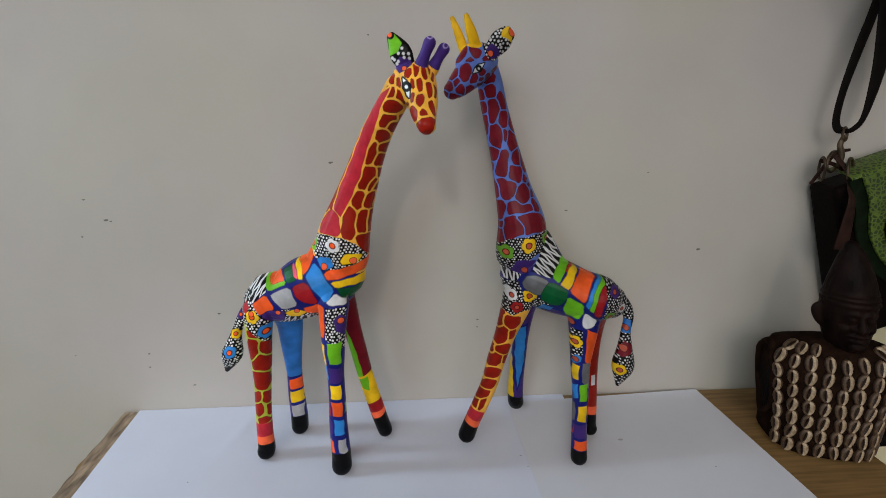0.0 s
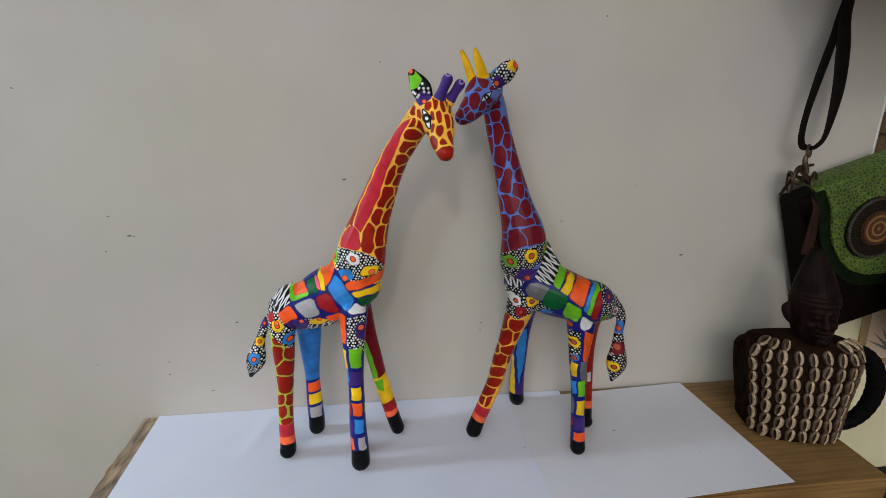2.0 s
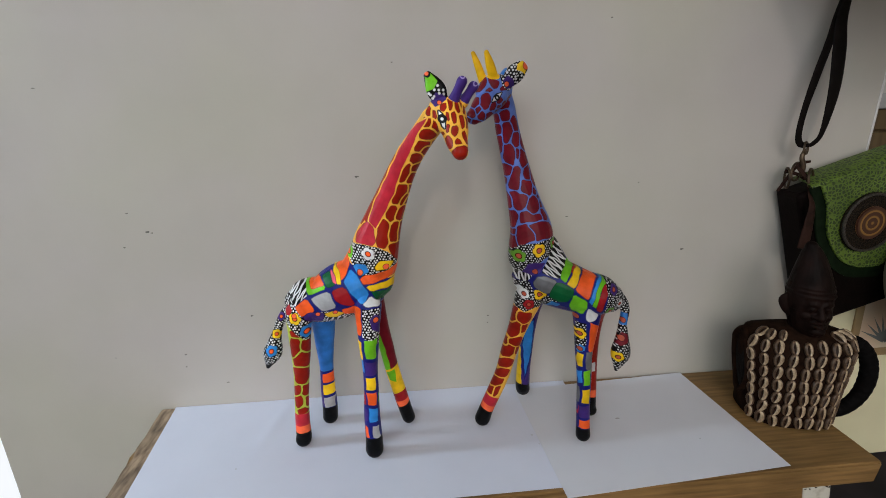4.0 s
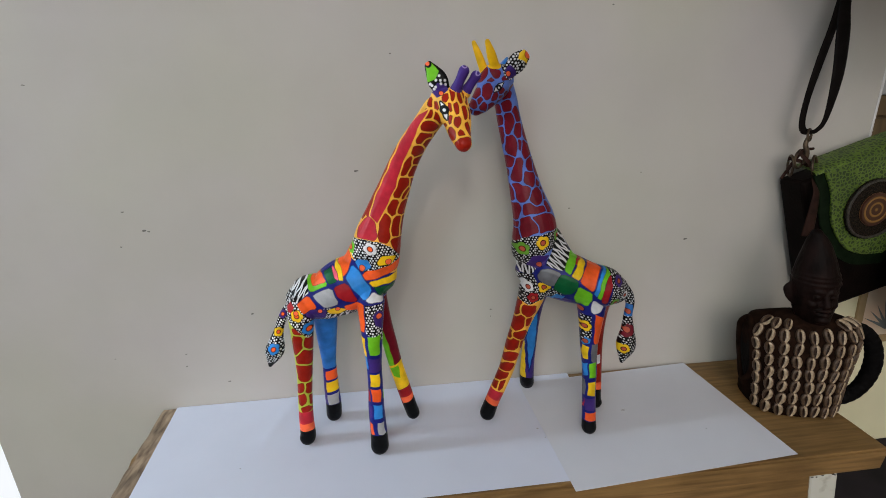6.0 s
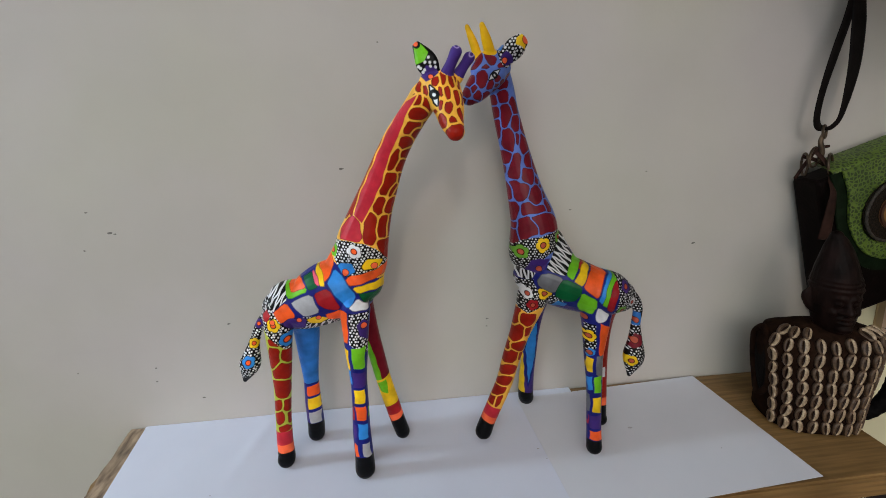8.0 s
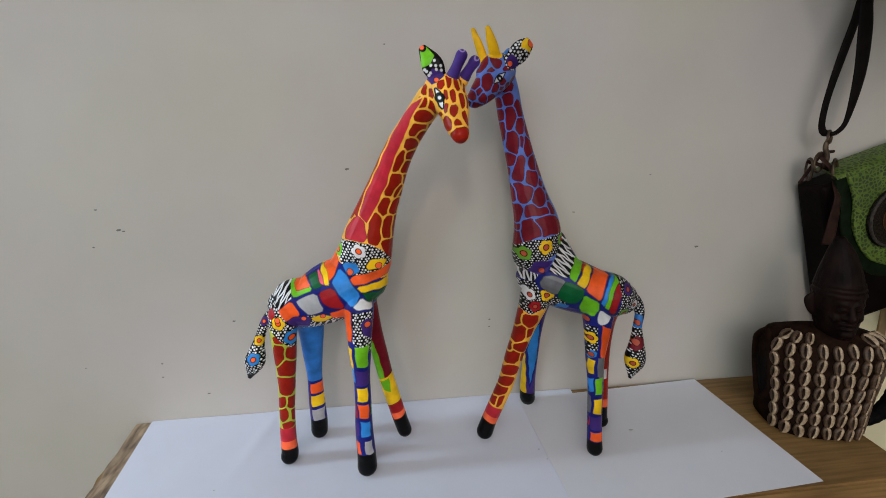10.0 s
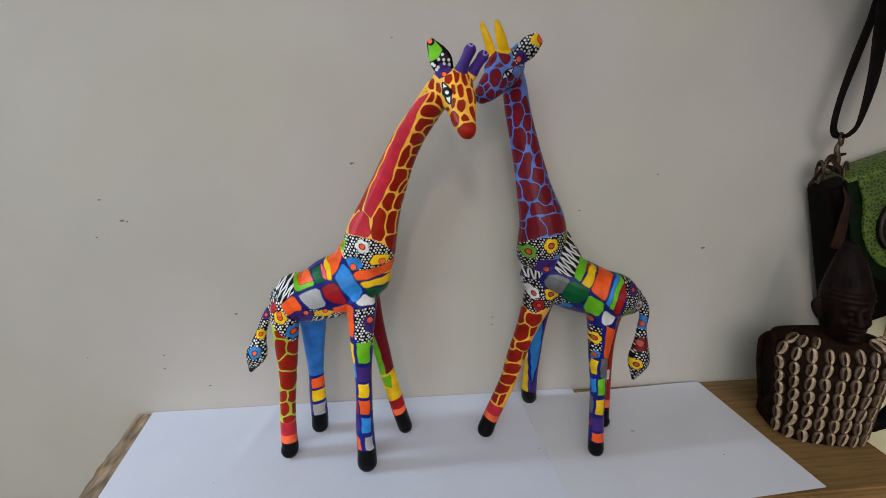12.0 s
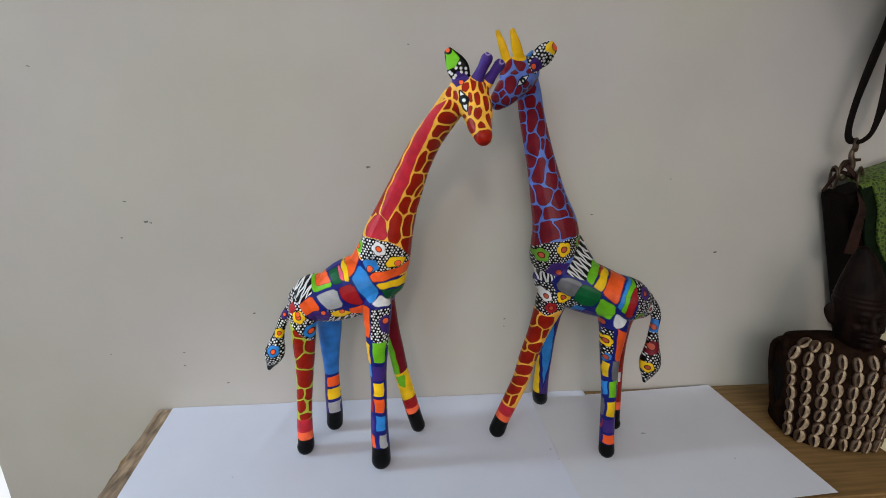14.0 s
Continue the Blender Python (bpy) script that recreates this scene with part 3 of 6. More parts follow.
    def disc(self, limbs, colour, r, x, z):
        i = self.on(limbs)
        d = r - np.hypot(self.x[i] - x, self.z[i] - z)
        if colour is CORAL or colour is BRICK:
            self.lay(i, BLACK, (d + 0.6) / 0.55 + 0.5)
        self.lay(i, colour, d / 0.55 + 0.5)

    def dots(self, limbs, base, gap, r, *nums):
        """White dots in wavering rows on a dark ground."""
        i = self.on(limbs)
        inn = self.inside(i, nums) / 0.55 + 0.5
        self.lay(i, base, inn)
        row = np.round(self.z[i] / (gap * 0.87))
        col = np.round(self.x[i] / gap - 0.5 * (row % 2))
        jx, jz = 0.13 * gap * np.sin(row * 12.9 + col * 78.2), 0.13 * gap * np.sin(row * 39.3 + col * 11.1)
        d = np.hypot(self.x[i] - (col + 0.5 * (row % 2)) * gap - jx, self.z[i] - row * gap * 0.87 - jz)
        size = r * (1 + 0.2 * np.sin(row * 7.7 + col * 3.1))
        self.lay(i, WHITE, np.minimum((size - d) / 0.5 + 0.5, inn))

    def zebra(self, limbs, turn, period, *nums):
        i = self.on(limbs)
        inn = self.inside(i, nums) / 0.55 + 0.5
        self.lay(i, BLACK, inn)
        a = radians(turn)
        u = self.x[i] * math.cos(a) + self.z[i] * math.sin(a)
        v = -self.x[i] * math.sin(a) + self.z[i] * math.cos(a)
        # brush strokes that lean to and fro, so that neighbours meet in points
        p = np.array(nums, float).reshape(-1, 2).mean(0)
        v = v + p[0] * math.sin(a) - p[1] * math.cos(a)
        near = np.round(u / period)
        d = np.full(len(i), 1e9)
        for step in (-1, 0, 1):
            q = near + step
            d = np.minimum(d, np.abs(u - q * period - (2 * (q % 2) - 1) * 0.13 * v - 0.3 * np.sin(v * 0.5 + q)))
        self.lay(i, WHITE, np.minimum((period * 0.27 - d) / 0.5 + 0.5, inn))

    def flower(self, limbs, colour, mid, r, x, z):
        i = self.on(limbs)
        dx, dz = self.x[i] - x, self.z[i] - z
        d, a = np.hypot(dx, dz), np.arctan2(dz, dx)
        edge = r * (0.76 + 0.24 * np.abs(np.cos(a * 2.5 + x)) ** 0.6)
        self.lay(i, BLACK, (edge + 0.7 - d) / 0.5 + 0.5)
        self.lay(i, colour, (edge - d) / 0.5 + 0.5)
        self.lay(i, OXBLOOD * 0.25, (r * 0.46 - d) / 0.5 + 0.5)
        self.lay(i, mid, (r * 0.33 - d) / 0.5 + 0.5)


def giraffe(name, limbs, extra, painter, label, dimming=1.0):
    pieces = [tube(limbs[k], 40, 22) for k in limbs]
    pieces += [tube(p, 18, 18, thin, flat) for p, thin, flat in extra.values()]
    me, co = fused(pieces, 0.0006, 11)
    # which limb each spot of the skin belongs to, and how far along it lies
    best, limb_of, along = np.full(len(co), 1e9), np.zeros(len(co), int), np.zeros(len(co))
    for k, lname in enumerate(SKIN_PARTS):
        rows = limbs[lname] if lname in limbs else extra[lname][0]
        s = spline(rows, 36)
        for i in range(36):
            d = np.linalg.norm(co - s[i, :3], axis=1) / s[i, 3]
            near = d < best
            best[near], limb_of[near], along[near] = d[near], k, i / 35
    b = Brush(co, limb_of, along)
    painter(b)
    # below 1, the weaker light on a figurine is put into its paint
    b.c[:, :3] *= dimming
    a = me.color_attributes.new("paint", "FLOAT_COLOR", "POINT")
    a.data.foreach_set("color", b.c.astype(np.float32).ravel())
    # sit on the paper
    co[:, 2] = np.maximum(co[:, 2], 0.0022)
    me.vertices.foreach_set("co", co.ravel())
    me.materials.append(M_LACQUER)
    me.name = name
    return tagged(new(name, me), label, "figurine", "pair of painted giraffe figurines")


def paint_tall(b):
    b.fill("body neck head front_near rear_near tail", DEEP)
    b.fill("tail+30", BLACK)
    b.net("neck", AMBER)
    b.cell(OXBLOOD, -85.3, 418.4, -74.1, 416.6, -72.8, 412.3, -78, 411.6, -83.8, 406.4, -89.1, 407.3, -89.6, 410.8)
    b.cell(OXBLOOD, -70.7, 416.6, -65.5, 419.1, -69.1, 412.3, -75.3, 402.9, -79.9, 401.8, -82.2, 404.6, -79.9, 409.9, -72.9, 411.5)
    b.cell(OXBLOOD, -92.3, 402.9, -87.6, 403.8, -82.5, 401.9, -81.7, 397.1, -85.3, 392.5, -92.6, 391.9, -95.5, 395.6)
    b.cell(OXBLOOD, -97.3, 391, -94.7, 392.5, -94.7, 385.2, -97.6, 378.5, -101.1, 371.7, -107, 368.9, -107, 375.7, -102.8, 383.4)
    b.cell(OXBLOOD, -92.1, 388, -82.5, 392.2, -81.4, 389.1, -86.2, 381, -92.8, 381.6, -93.6, 385.2)
    b.cell(OXBLOOD, -97, 375.5, -92, 380.2, -86.3, 379.3, -88.1, 372.1, -92, 366.1, -97.9, 367.4, -98.9, 371.6)
    b.cell(OXBLOOD, -107.2, 366.9, -99, 365.5, -97.6, 361.1, -99.5, 356.1, -105.9, 349.6, -109.3, 342.6, -116, 343, -116.5, 348.1, -112, 356.1, -109.5, 363)
    b.cell(OXBLOOD, -99.7, 354, -97.7, 351.3, -100.9, 344.5, -106.7, 340.8, -108.4, 342.5, -105, 349.5)
    b.cell(OXBLOOD, -95.4, 365, -91.7, 365, -94.2, 357.8, -96.9, 353.3, -97.5, 357.9)
    b.cell(OXBLOOD, -97.1, 349.7, -95.1, 353.4, -97.8, 341.1, -102.7, 340.5, -99.9, 346.4)
    b.cell(OXBLOOD, -119.1, 340, -113.3, 339.8, -112.4, 335.5, -115.8, 322.9, -120.7, 320.2, -124.2, 325.7, -125.1, 331.9)
    b.cell(OXBLOOD, -107.9, 337.1, -101.5, 338.9, -101.1, 332.3, -104.9, 320.6, -109.4, 320.6, -113.7, 324.8, -111.6, 332.1)
    b.cell(OXBLOOD, -128.3, 324.7, -123.6, 321.5, -122.8, 310.9, -124.9, 294.4, -128.6, 287.5, -137.2, 290.3, -138.8, 297.5, -135.8, 305.5, -136, 313.5)
    b.cell(OXBLOOD, -120.2, 313.8, -116.1, 318.6, -110.8, 319.4, -111.7, 308.8, -114.2, 293.9, -121.5, 294.8, -122.9, 302.5)
    b.cell(OXBLOOD, -108.3, 317.2, -105, 316.8, -106.1, 305.8, -108.4, 290.9, -112, 293.4, -110.3, 308.2)
    b.cell(OXBLOOD, -100.5, 336.9, -98.1, 337.7, -100.9, 325.8, -104.5, 321.5)
    b.cell(OXBLOOD, -84.7, 426.7, -79.1, 430.5, -69.8, 428.8, -66.7, 424, -70.4, 420.8, -75.7, 418.3, -84.2, 420.9)
    b.cell(OXBLOOD, -111.6, 392.5, -109.5, 392.3, -119, 380, -124.5, 372.9, -126.4, 372.7, -119, 384.6)
    b.cell(OXBLOOD, -125.5, 370.6, -124, 370.2, -131.4, 356.1, -133.7, 354.4, -130.1, 363.7)
    b.cell(OXBLOOD, -146.7, 332.1, -144.9, 331.8, -152.2, 322.1, -158.2, 314.9, -155.1, 321.8)
    b.cell(OXBLOOD, -74.2, 453.1, -72.9, 450.3, -73.2, 444.6, -76.7, 443.1, -77.5, 447.2)
    b.cell(OXBLOOD, -71.5, 448.6, -68.6, 448.4, -67.4, 442.7, -68.9, 440, -71.3, 442.9)
    b.cell(OXBLOOD, -79.4, 442.5, -75, 441.8, -72.9, 438.2, -75.4, 433.6, -80.7, 433, -83.3, 436.3)
    b.cell(OXBLOOD, -71.7, 439.8, -69.3, 437.4, -67, 432.7, -64.8, 427.2, -68.1, 428, -72.1, 432)
    b.close(0.8, 1.9)
    b.net("head", AMBER)
    b.cell(OXBLOOD, -58.7, 455.7, -58, 451.6, -60.5, 447.3, -63.8, 448.7, -64.2, 452.7, -61.2, 455.3)
    b.cell(OXBLOOD, -56.7, 459.9, -52.1, 459.8, -51.7, 455.6, -53.2, 449.9, -54.8, 448.6, -56.3, 453.9)
    b.cell(OXBLOOD, -50.2, 457.2, -47.3, 458, -44.5, 452.5, -44.3, 446.8, -46.3, 446.4, -48.8, 450.7)
    b.cell(OXBLOOD, -45.6, 459.5, -43.1, 458.4, -41.6, 452.8, -41.7, 448.9, -43.8, 451.7)
    b.cell(OXBLOOD, -39.8, 455.3, -38.5, 453, -39, 444.8, -40.4, 445.5, -41.2, 450.3)
    b.cell(OXBLOOD, -53.3, 445.9, -50, 448, -48.8, 444.3, -49.8, 437.3, -51.9, 435, -53.7, 440.5)
    b.cell(OXBLOOD, -58.1, 446.8, -56, 446, -55.8, 439.7, -57.5, 438.2, -58.7, 442.2)
    b.cell(OXBLOOD, -45.7, 443.6, -41.9, 443.4, -40.1, 437.4, -40.6, 432.7, -43.5, 431, -45.4, 437.3)
    b.cell(OXBLOOD, -53.6, 432.7, -50.3, 434.9, -47.5, 431.8, -48.1, 427.2, -51.1, 423.3, -53.8, 425.7, -54.5, 429.6)
    b.cell(OXBLOOD, -58.4, 435.1, -56.3, 434.3, -56.8, 428.1, -58.6, 426.6, -59.3, 431.3)
    b.cell(OXBLOOD, -43.6, 427.9, -40.8, 428.8, -38.9, 423.3, -39, 415.5, -41.1, 418.6, -43.1, 423.3)
    b.cell(OXBLOOD, -39.1, 442.3, -37.1, 439.3, -37.5, 430.4, -39.2, 431.9)
    b.cell(OXBLOOD, -60.3, 423.6, -57, 424.2, -54.2, 420.3, -54.9, 412.6, -57.4, 411, -59.4, 415.7)
    b.cell(OXBLOOD, -49.1, 421.8, -46.7, 420.2, -45.5, 416.8, -48.4, 415.6, -51.6, 416.4, -51.9, 418.7)
    b.cell(OXBLOOD, -54.1, 410.3, -49.3, 414.6, -42.1, 415.3, -38.8, 412.8, -40, 405.5, -44.7, 400.8, -48.8, 398.5, -52.6, 402, -54.4, 406.4)
    b.cell(OXBLOOD, -59.8, 410.2, -57.4, 408.6, -54.3, 403.3, -56.7, 403.5, -59.6, 407.9)
    b.cell(OXBLOOD, -61.9, 427.6, -60.3, 425.9, -60.7, 422.8, -62.9, 425.7)
    b.cell(OXBLOOD, -74.2, 453.1, -72.9, 450.3, -73.2, 444.6, -76.7, 443.1, -77.5, 447.2)
    b.cell(OXBLOOD, -71.5, 448.6, -68.6, 448.4, -67.4, 442.7, -68.9, 440, -71.3, 442.9)
    b.cell(OXBLOOD, -79.4, 442.5, -75, 441.8, -72.9, 438.2, -75.4, 433.6, -80.7, 433, -83.3, 436.3)
    b.cell(OXBLOOD, -71.7, 439.8, -69.3, 437.4, -67, 432.7, -64.8, 427.2, -68.1, 428, -72.1, 432)
    b.cell(OXBLOOD, -84, 429.9, -75.6, 430.1, -67.4, 426.4, -64.8, 423.3, -67.4, 419.6, -79.2, 418, -85.9, 423.4)
    b.cell(OXBLOOD, -87.1, 418.4, -77.5, 416.8, -68.6, 417.5, -71.2, 412.3, -79.9, 409.9, -83.8, 406, -90, 407.3)
    b.cell(OXBLOOD, -76.4, 410.3, -70.4, 411.9, -73.4, 402.4, -80.8, 401.8, -81.8, 405.1)
    b.cell(OXBLOOD, -91.4, 402.9, -83.3, 402.8, -81, 399.9, -83.6, 392.4, -92.5, 392.8)
    b.close(0.5, 1.7)
    b.patch("neck body", OXBLOOD, -124, 291, -112.7, 291.2, -110, 288.5, -111.5, 265, -116.4, 267.4, -120.7, 278.2)
    b.poly("neck", OXBLOOD, -87.7, 437.2, -95.5, 422.6, -101.6, 405.6, -105.4, 399.3, -114.9, 377.1, -121, 357.1, -128.3, 343.7, -138.1, 324.6, -145.5, 313.9, -153.1, 322.4, -148.8, 335.7, -142.5, 350.5, -130.4, 374.2, -118.8, 397.3, -110.7, 412.9, -100.5, 429.1, -93.7, 437.8)
    b.rimmed("neck head", CRIMSON, AMBER, 1.35, -77.5, 441.5, -89, 421.1, -95.1, 404.1, -98.9, 397.8, -108.4, 375.6, -114.5, 355.6, -121.8, 342.2, -131.6, 323.1, -139, 312.4, -146.6, 320.9, -142.3, 334.2, -136, 349, -123.9, 372.7, -112.3, 395.8, -104.2, 411.4, -94, 427.6, -87.2, 436.3)
    b.patch("neck body", CRIMSON, -154.3, 316.3, -147.9, 320.4, -141.3, 313.4, -139.4, 297.5, -143.8, 292.5, -158.4, 293.8, -164.9, 294.4, -161.8, 304.3)
    b.fill("ear", BLACK)
    b.fill("ear_far", SKYDK)
    b.fill("horn_a horn_b", AMBER)
    b.fill("horn_a+10 horn_b+10", PURPLE)
    b.poly("ear", LIME, -78.4, 482.1, -72.2, 485, -66.3, 476.7, -69.4, 469.4, -77.6, 467.1)
    b.disc("ear", BLACK, 3.4, -75.6, 484.2)
    b.disc("ear", CORAL, 2.0, -76.2, 484.8)
    b.poly("ear head", PURPLE, -73.8, 457.8, -67.8, 465.7, -58.7, 464.5, -57.4, 460.1, -64.1, 453.8, -68.9, 451.9)
    b.disc("ear head", CORAL, 1.97, -64.9, 456)
    b.disc("ear", WHITE, 1.37, -74.3, 465.4)
    b.disc("ear", WHITE, 1.30, -72.7, 463.8)
    b.disc("ear", WHITE, 1.29, -68.8, 468.4)
    b.disc("ear", WHITE, 1.28, -66, 472.5)
    b.disc("ear", WHITE, 1.29, -64.4, 468.2)
    b.disc("ear", WHITE, 1.29, -59.9, 468.7)
    b.disc("ear", WHITE, 1.29, -59.3, 465)
    b.disc("ear", WHITE, 1.29, -63.9, 465.1)
    b.disc("ear", WHITE, 1.30, -69.4, 462.1)
    b.disc("ear", WHITE, 1.37, -70.9, 460.3)
    b.disc("horn_a", LILAC, 2.74, -41.9, 480.8)
    b.disc("horn_b", LILAC, 2.77, -28.2, 474)
    b.disc("horn_a", PURPLE, 1.64, -41.9, 480.8)
    b.disc("horn_b", PURPLE, 1.66, -28.2, 474)
    b.rimmed("head neck", WHITE, BLACK, 1.35, -65.5, 448, -62.2, 444.8, -60.6, 439.9, -60.6, 431.1, -62.9, 433.5, -64.9, 439.1)
    b.disc("head", BLACK, 4.5, -62.7, 440.5)
    b.disc("head", WHITE, 1.5, -63, 440.2)
    b.dots("body neck front_near rear_near", BLACK, 3.7, 1.08, -175, 291.8, -158.6, 292.8, -140.3, 290.9, -125.3, 283.2, -113.3, 266.2, -115.1, 262.6, -133.8, 256.6, -158.1, 251.3, -166.7, 260, -172.8, 272.2)
    b.poly("body neck front_near rear_near", LIME, -178.1, 286.9, -172.6, 287.9, -167.8, 284.4, -171.3, 273.7, -175.6, 274.8)
    b.disc("body neck front_near rear_near", CORAL, 2.79, -174.7, 280.9)
    b.flower("body neck front_near rear_near", WHITE, ORANGE, 8.15, -149.1, 281.5)
    b.patch("body neck front_near rear_near", ORANGE, -179.6, 281.5, -173, 266.9, -178.4, 255.2, -184.4, 248.5, -187.9, 256.9, -191.3, 262.3, -186.3, 272.5)
    b.patch("body neck front_near rear_near", SUN, -192.2, 261.4, -187.5, 258.4, -183.8, 244.4, -188.8, 244.1, -191.3, 251.8, -195, 256.7, -194.8, 260.4)
    b.patch("body neck front_near rear_near", PINK, -197.9, 257.1, -192.3, 251.7, -189.9, 244.1, -194, 245.6, -198.9, 255.3)
    b.patch("body neck front_near rear_near", PINE, -209.5, 250.5, -199.8, 255.4, -195.6, 246.4, -191.6, 243, -202.3, 239.7, -205.8, 246.5)
    b.patch("body neck front_near rear_near", LIME, -237.7, 239.6, -230.8, 241.4, -214.2, 249.9, -203.4, 238.1, -226.2, 227.7, -231.8, 233.7)
    b.patch("body neck front_near rear_near", ORANGE, -227.8, 241.1, -213.1, 249.6, -205.5, 241.5, -223.8, 233.9)
    b.patch("body neck front_near rear_near", ORANGE, -243.9, 214.8, -229.3, 223.3, -220.8, 209.8, -224.7, 203.3, -238, 202.9, -242.6, 209.1)
    b.patch("body neck front_near rear_near", SILVER, -223, 224.6, -199.8, 235.7, -192, 215.4, -209.5, 207.5, -220.4, 219.4)
    b.patch("body neck front_near rear_near", CARMINE, -196.8, 236, -180.1, 241.7, -169.1, 219.5, -171.6, 216, -184.9, 218.7, -191.7, 224.3)
    b.patch("body neck front_near rear_near", SKY, -180.8, 248.1, -172.7, 260.1, -164.3, 253.8, -150.8, 230.9, -156.2, 221.7, -162.1, 221, -173.6, 233.6, -177, 241.7)
    b.patch("body neck front_near rear_near", ORANGE, -160.9, 251.1, -143.9, 254.8, -123.9, 258.6, -112.3, 263.5, -112.5, 250.7, -123, 248.6, -148.7, 242.7, -156.4, 243.8)
    b.patch("body neck front_near rear_near", SUN, -153.4, 239.9, -136.8, 241.9, -120, 243.9, -113.2, 247.9, -118.2, 233, -131.5, 234.3, -149, 233.6)
    b.patch("body neck front_near rear_near", PINE, -148.1, 233.2, -137.8, 230.4, -117.6, 231.8, -127.3, 213.1, -135.5, 218.3, -145.4, 228.6)
    b.patch("body neck front_near rear_near", WHITE, -158.1, 220.7, -149, 227.7, -137.9, 221.2, -138.2, 215.9, -154.5, 218)
    b.patch("body neck front_near rear_near", ORANGE, -185.5, 211.3, -165.8, 216.1, -161.8, 213.7, -161.9, 181.6, -167.8, 180.8, -179.6, 190.1, -184.5, 204.7)
    b.patch("body neck front_near rear_near", SUN, -141.4, 264.3, -136.5, 271.2, -125.9, 271, -118.3, 267.4, -123.8, 260.5, -139.3, 259.9)
    b.patch("body neck front_near rear_near", SKY, -168.5, 264.2, -164.5, 267.5, -152.8, 267.4, -149.3, 258.4, -158.7, 253.1, -165, 257)
    b.disc("body neck front_near rear_near", CORAL, 3.46, -160.6, 257.4)
    b.disc("body neck front_near rear_near", CORAL, 3.47, -127.9, 263.6)
    b.zebra("body neck front_near rear_near", -30, 2.87, -260.9, 229.2, -244.7, 246.3, -233.5, 248.5, -229.1, 226, -244, 215.3, -256, 220.1)
    b.dots("body neck front_near rear_near", BLACK, 3.7, 1.08, -160.3, 214.6, -137.9, 213.5, -140.9, 167.1, -160.5, 179.7)
    b.poly("body neck front_near rear_near", PURPLE, -151.5, 201.6, -143.8, 206.4, -138.5, 202.9, -139.9, 182, -148.9, 190.1)
    b.disc("body neck front_near rear_near", CORAL, 3.13, -143.5, 199.4)
    b.net("rear_near+4", LIMEDK)
    b.cell(OXBLOOD, -252.8, 173.8, -244.2, 174.2, -241.4, 167.8, -244.2, 154.9, -252.1, 144.4, -256.1, 148.2)
    b.cell(OXBLOOD, -236.7, 171.8, -227.1, 164.8, -231.8, 150.4, -234.3, 152.8, -239.6, 158.2, -239.5, 164.9)
    b.cell(OXBLOOD, -246.3, 184.5, -241.4, 179.9, -242.8, 175.3, -250.8, 177.3, -252.1, 183.4)
    b.cell(OXBLOOD, -242.4, 153.4, -232.4, 146.7, -235.2, 129.7, -244.7, 132.2, -253.2, 132.3, -252.7, 141.6)
    b.cell(OXBLOOD, -255.3, 128.3, -236.5, 126.6, -238.5, 110.3, -242, 103.5, -250.1, 104, -254.7, 108, -254.5, 121.1)
    b.cell(OXBLOOD, -257.9, 96.9, -249.3, 101.4, -249.3, 93.3, -252.5, 86.6, -258.4, 85.4)
    b.cell(OXBLOOD, -244.3, 100.4, -239.5, 98.6, -241, 83.8, -244.3, 84.9, -247.3, 87.6)
    b.cell(OXBLOOD, -258, 80.7, -250.4, 84.8, -248.3, 79.6, -250, 70.3, -255.2, 66.2, -258.5, 68.9)
    b.cell(OXBLOOD, -243.1, 80.9, -241.7, 77.4, -242.8, 64.8, -244.5, 68.9)
    b.cell(OXBLOOD, -255.7, 62.1, -245.8, 64.3, -243.7, 58.4, -246.4, 56, -255.4, 55.4)
    b.cell(OXBLOOD, -237.9, 180.5, -231.4, 174.1, -233.2, 172.2, -237.3, 174)
    b.close(1.2, 1.8)
    b.dots("body rear_near tail", BLACK, 3.7, 1.08, -272.2, 205.9, -267.6, 230.8, -257.7, 244.4, -256.2, 228.5, -244.7, 214.1, -234.9, 200.6, -213.8, 206.2, -202.9, 208.8, -171.4, 201.2, -173.8, 176.5, -204, 176.6, -223.8, 161.3, -226.6, 165.6, -237.5, 173, -253.4, 188.9)
    b.patch("body neck front_near rear_near", PURPLE, -235.3, 201.1, -224.1, 206, -207.7, 205.4, -212.4, 191.8, -223.7, 185.5)
    b.disc("body rear_near", CORAL, 2.82, -216.4, 203.5)
    b.flower("body rear_near", SUN, ORANGE, 7.68, -244.9, 200)
    b.flower("body rear_near", SKY, ORANGE, 8.51, -231.6, 182.1)
    b.poly("body rear_near", CARMINE, -257.7, 211.1, -252.5, 216.4, -247.6, 211, -251.1, 203.8, -255.9, 204.5)
    b.disc("body rear_near", CORAL, 2.79, -245.3, 203.5)
    b.zebra("body", -30, 3.2, -230.9, 170.4, -203.9, 198.6, -178.7, 199.1, -177.6, 189, -195.5, 192.1, -226.5, 167.8)
    b.patch("body neck front_near rear_near", SUN, -207.5, 203.5, -197.2, 209, -182.9, 205.2, -193.7, 197.4, -204.9, 199)
    b.disc("body rear_near", CORAL, 2.81, -194.1, 206.8)
    b.dots("tail", BLACK, 3.7, 1.08, -304.4, 123.2, -294.1, 195.8, -268.7, 211.2, -247.5, 214, -263.6, 161.1, -274.8, 128.8)
    b.flower("tail", PURPLE, ORANGE, 5.87, -269.5, 191.1)
    b.flower("tail", SUN, ORANGE, 6.27, -276.7, 167.7)
    b.flower("tail", SKY, ORANGE, 7.72, -284.2, 146.8)
    b.poly("rear_near", CRIMSON, -281.4, 57, -237.4, 53.8, -239.5, 34.1, -283.9, 37.4)
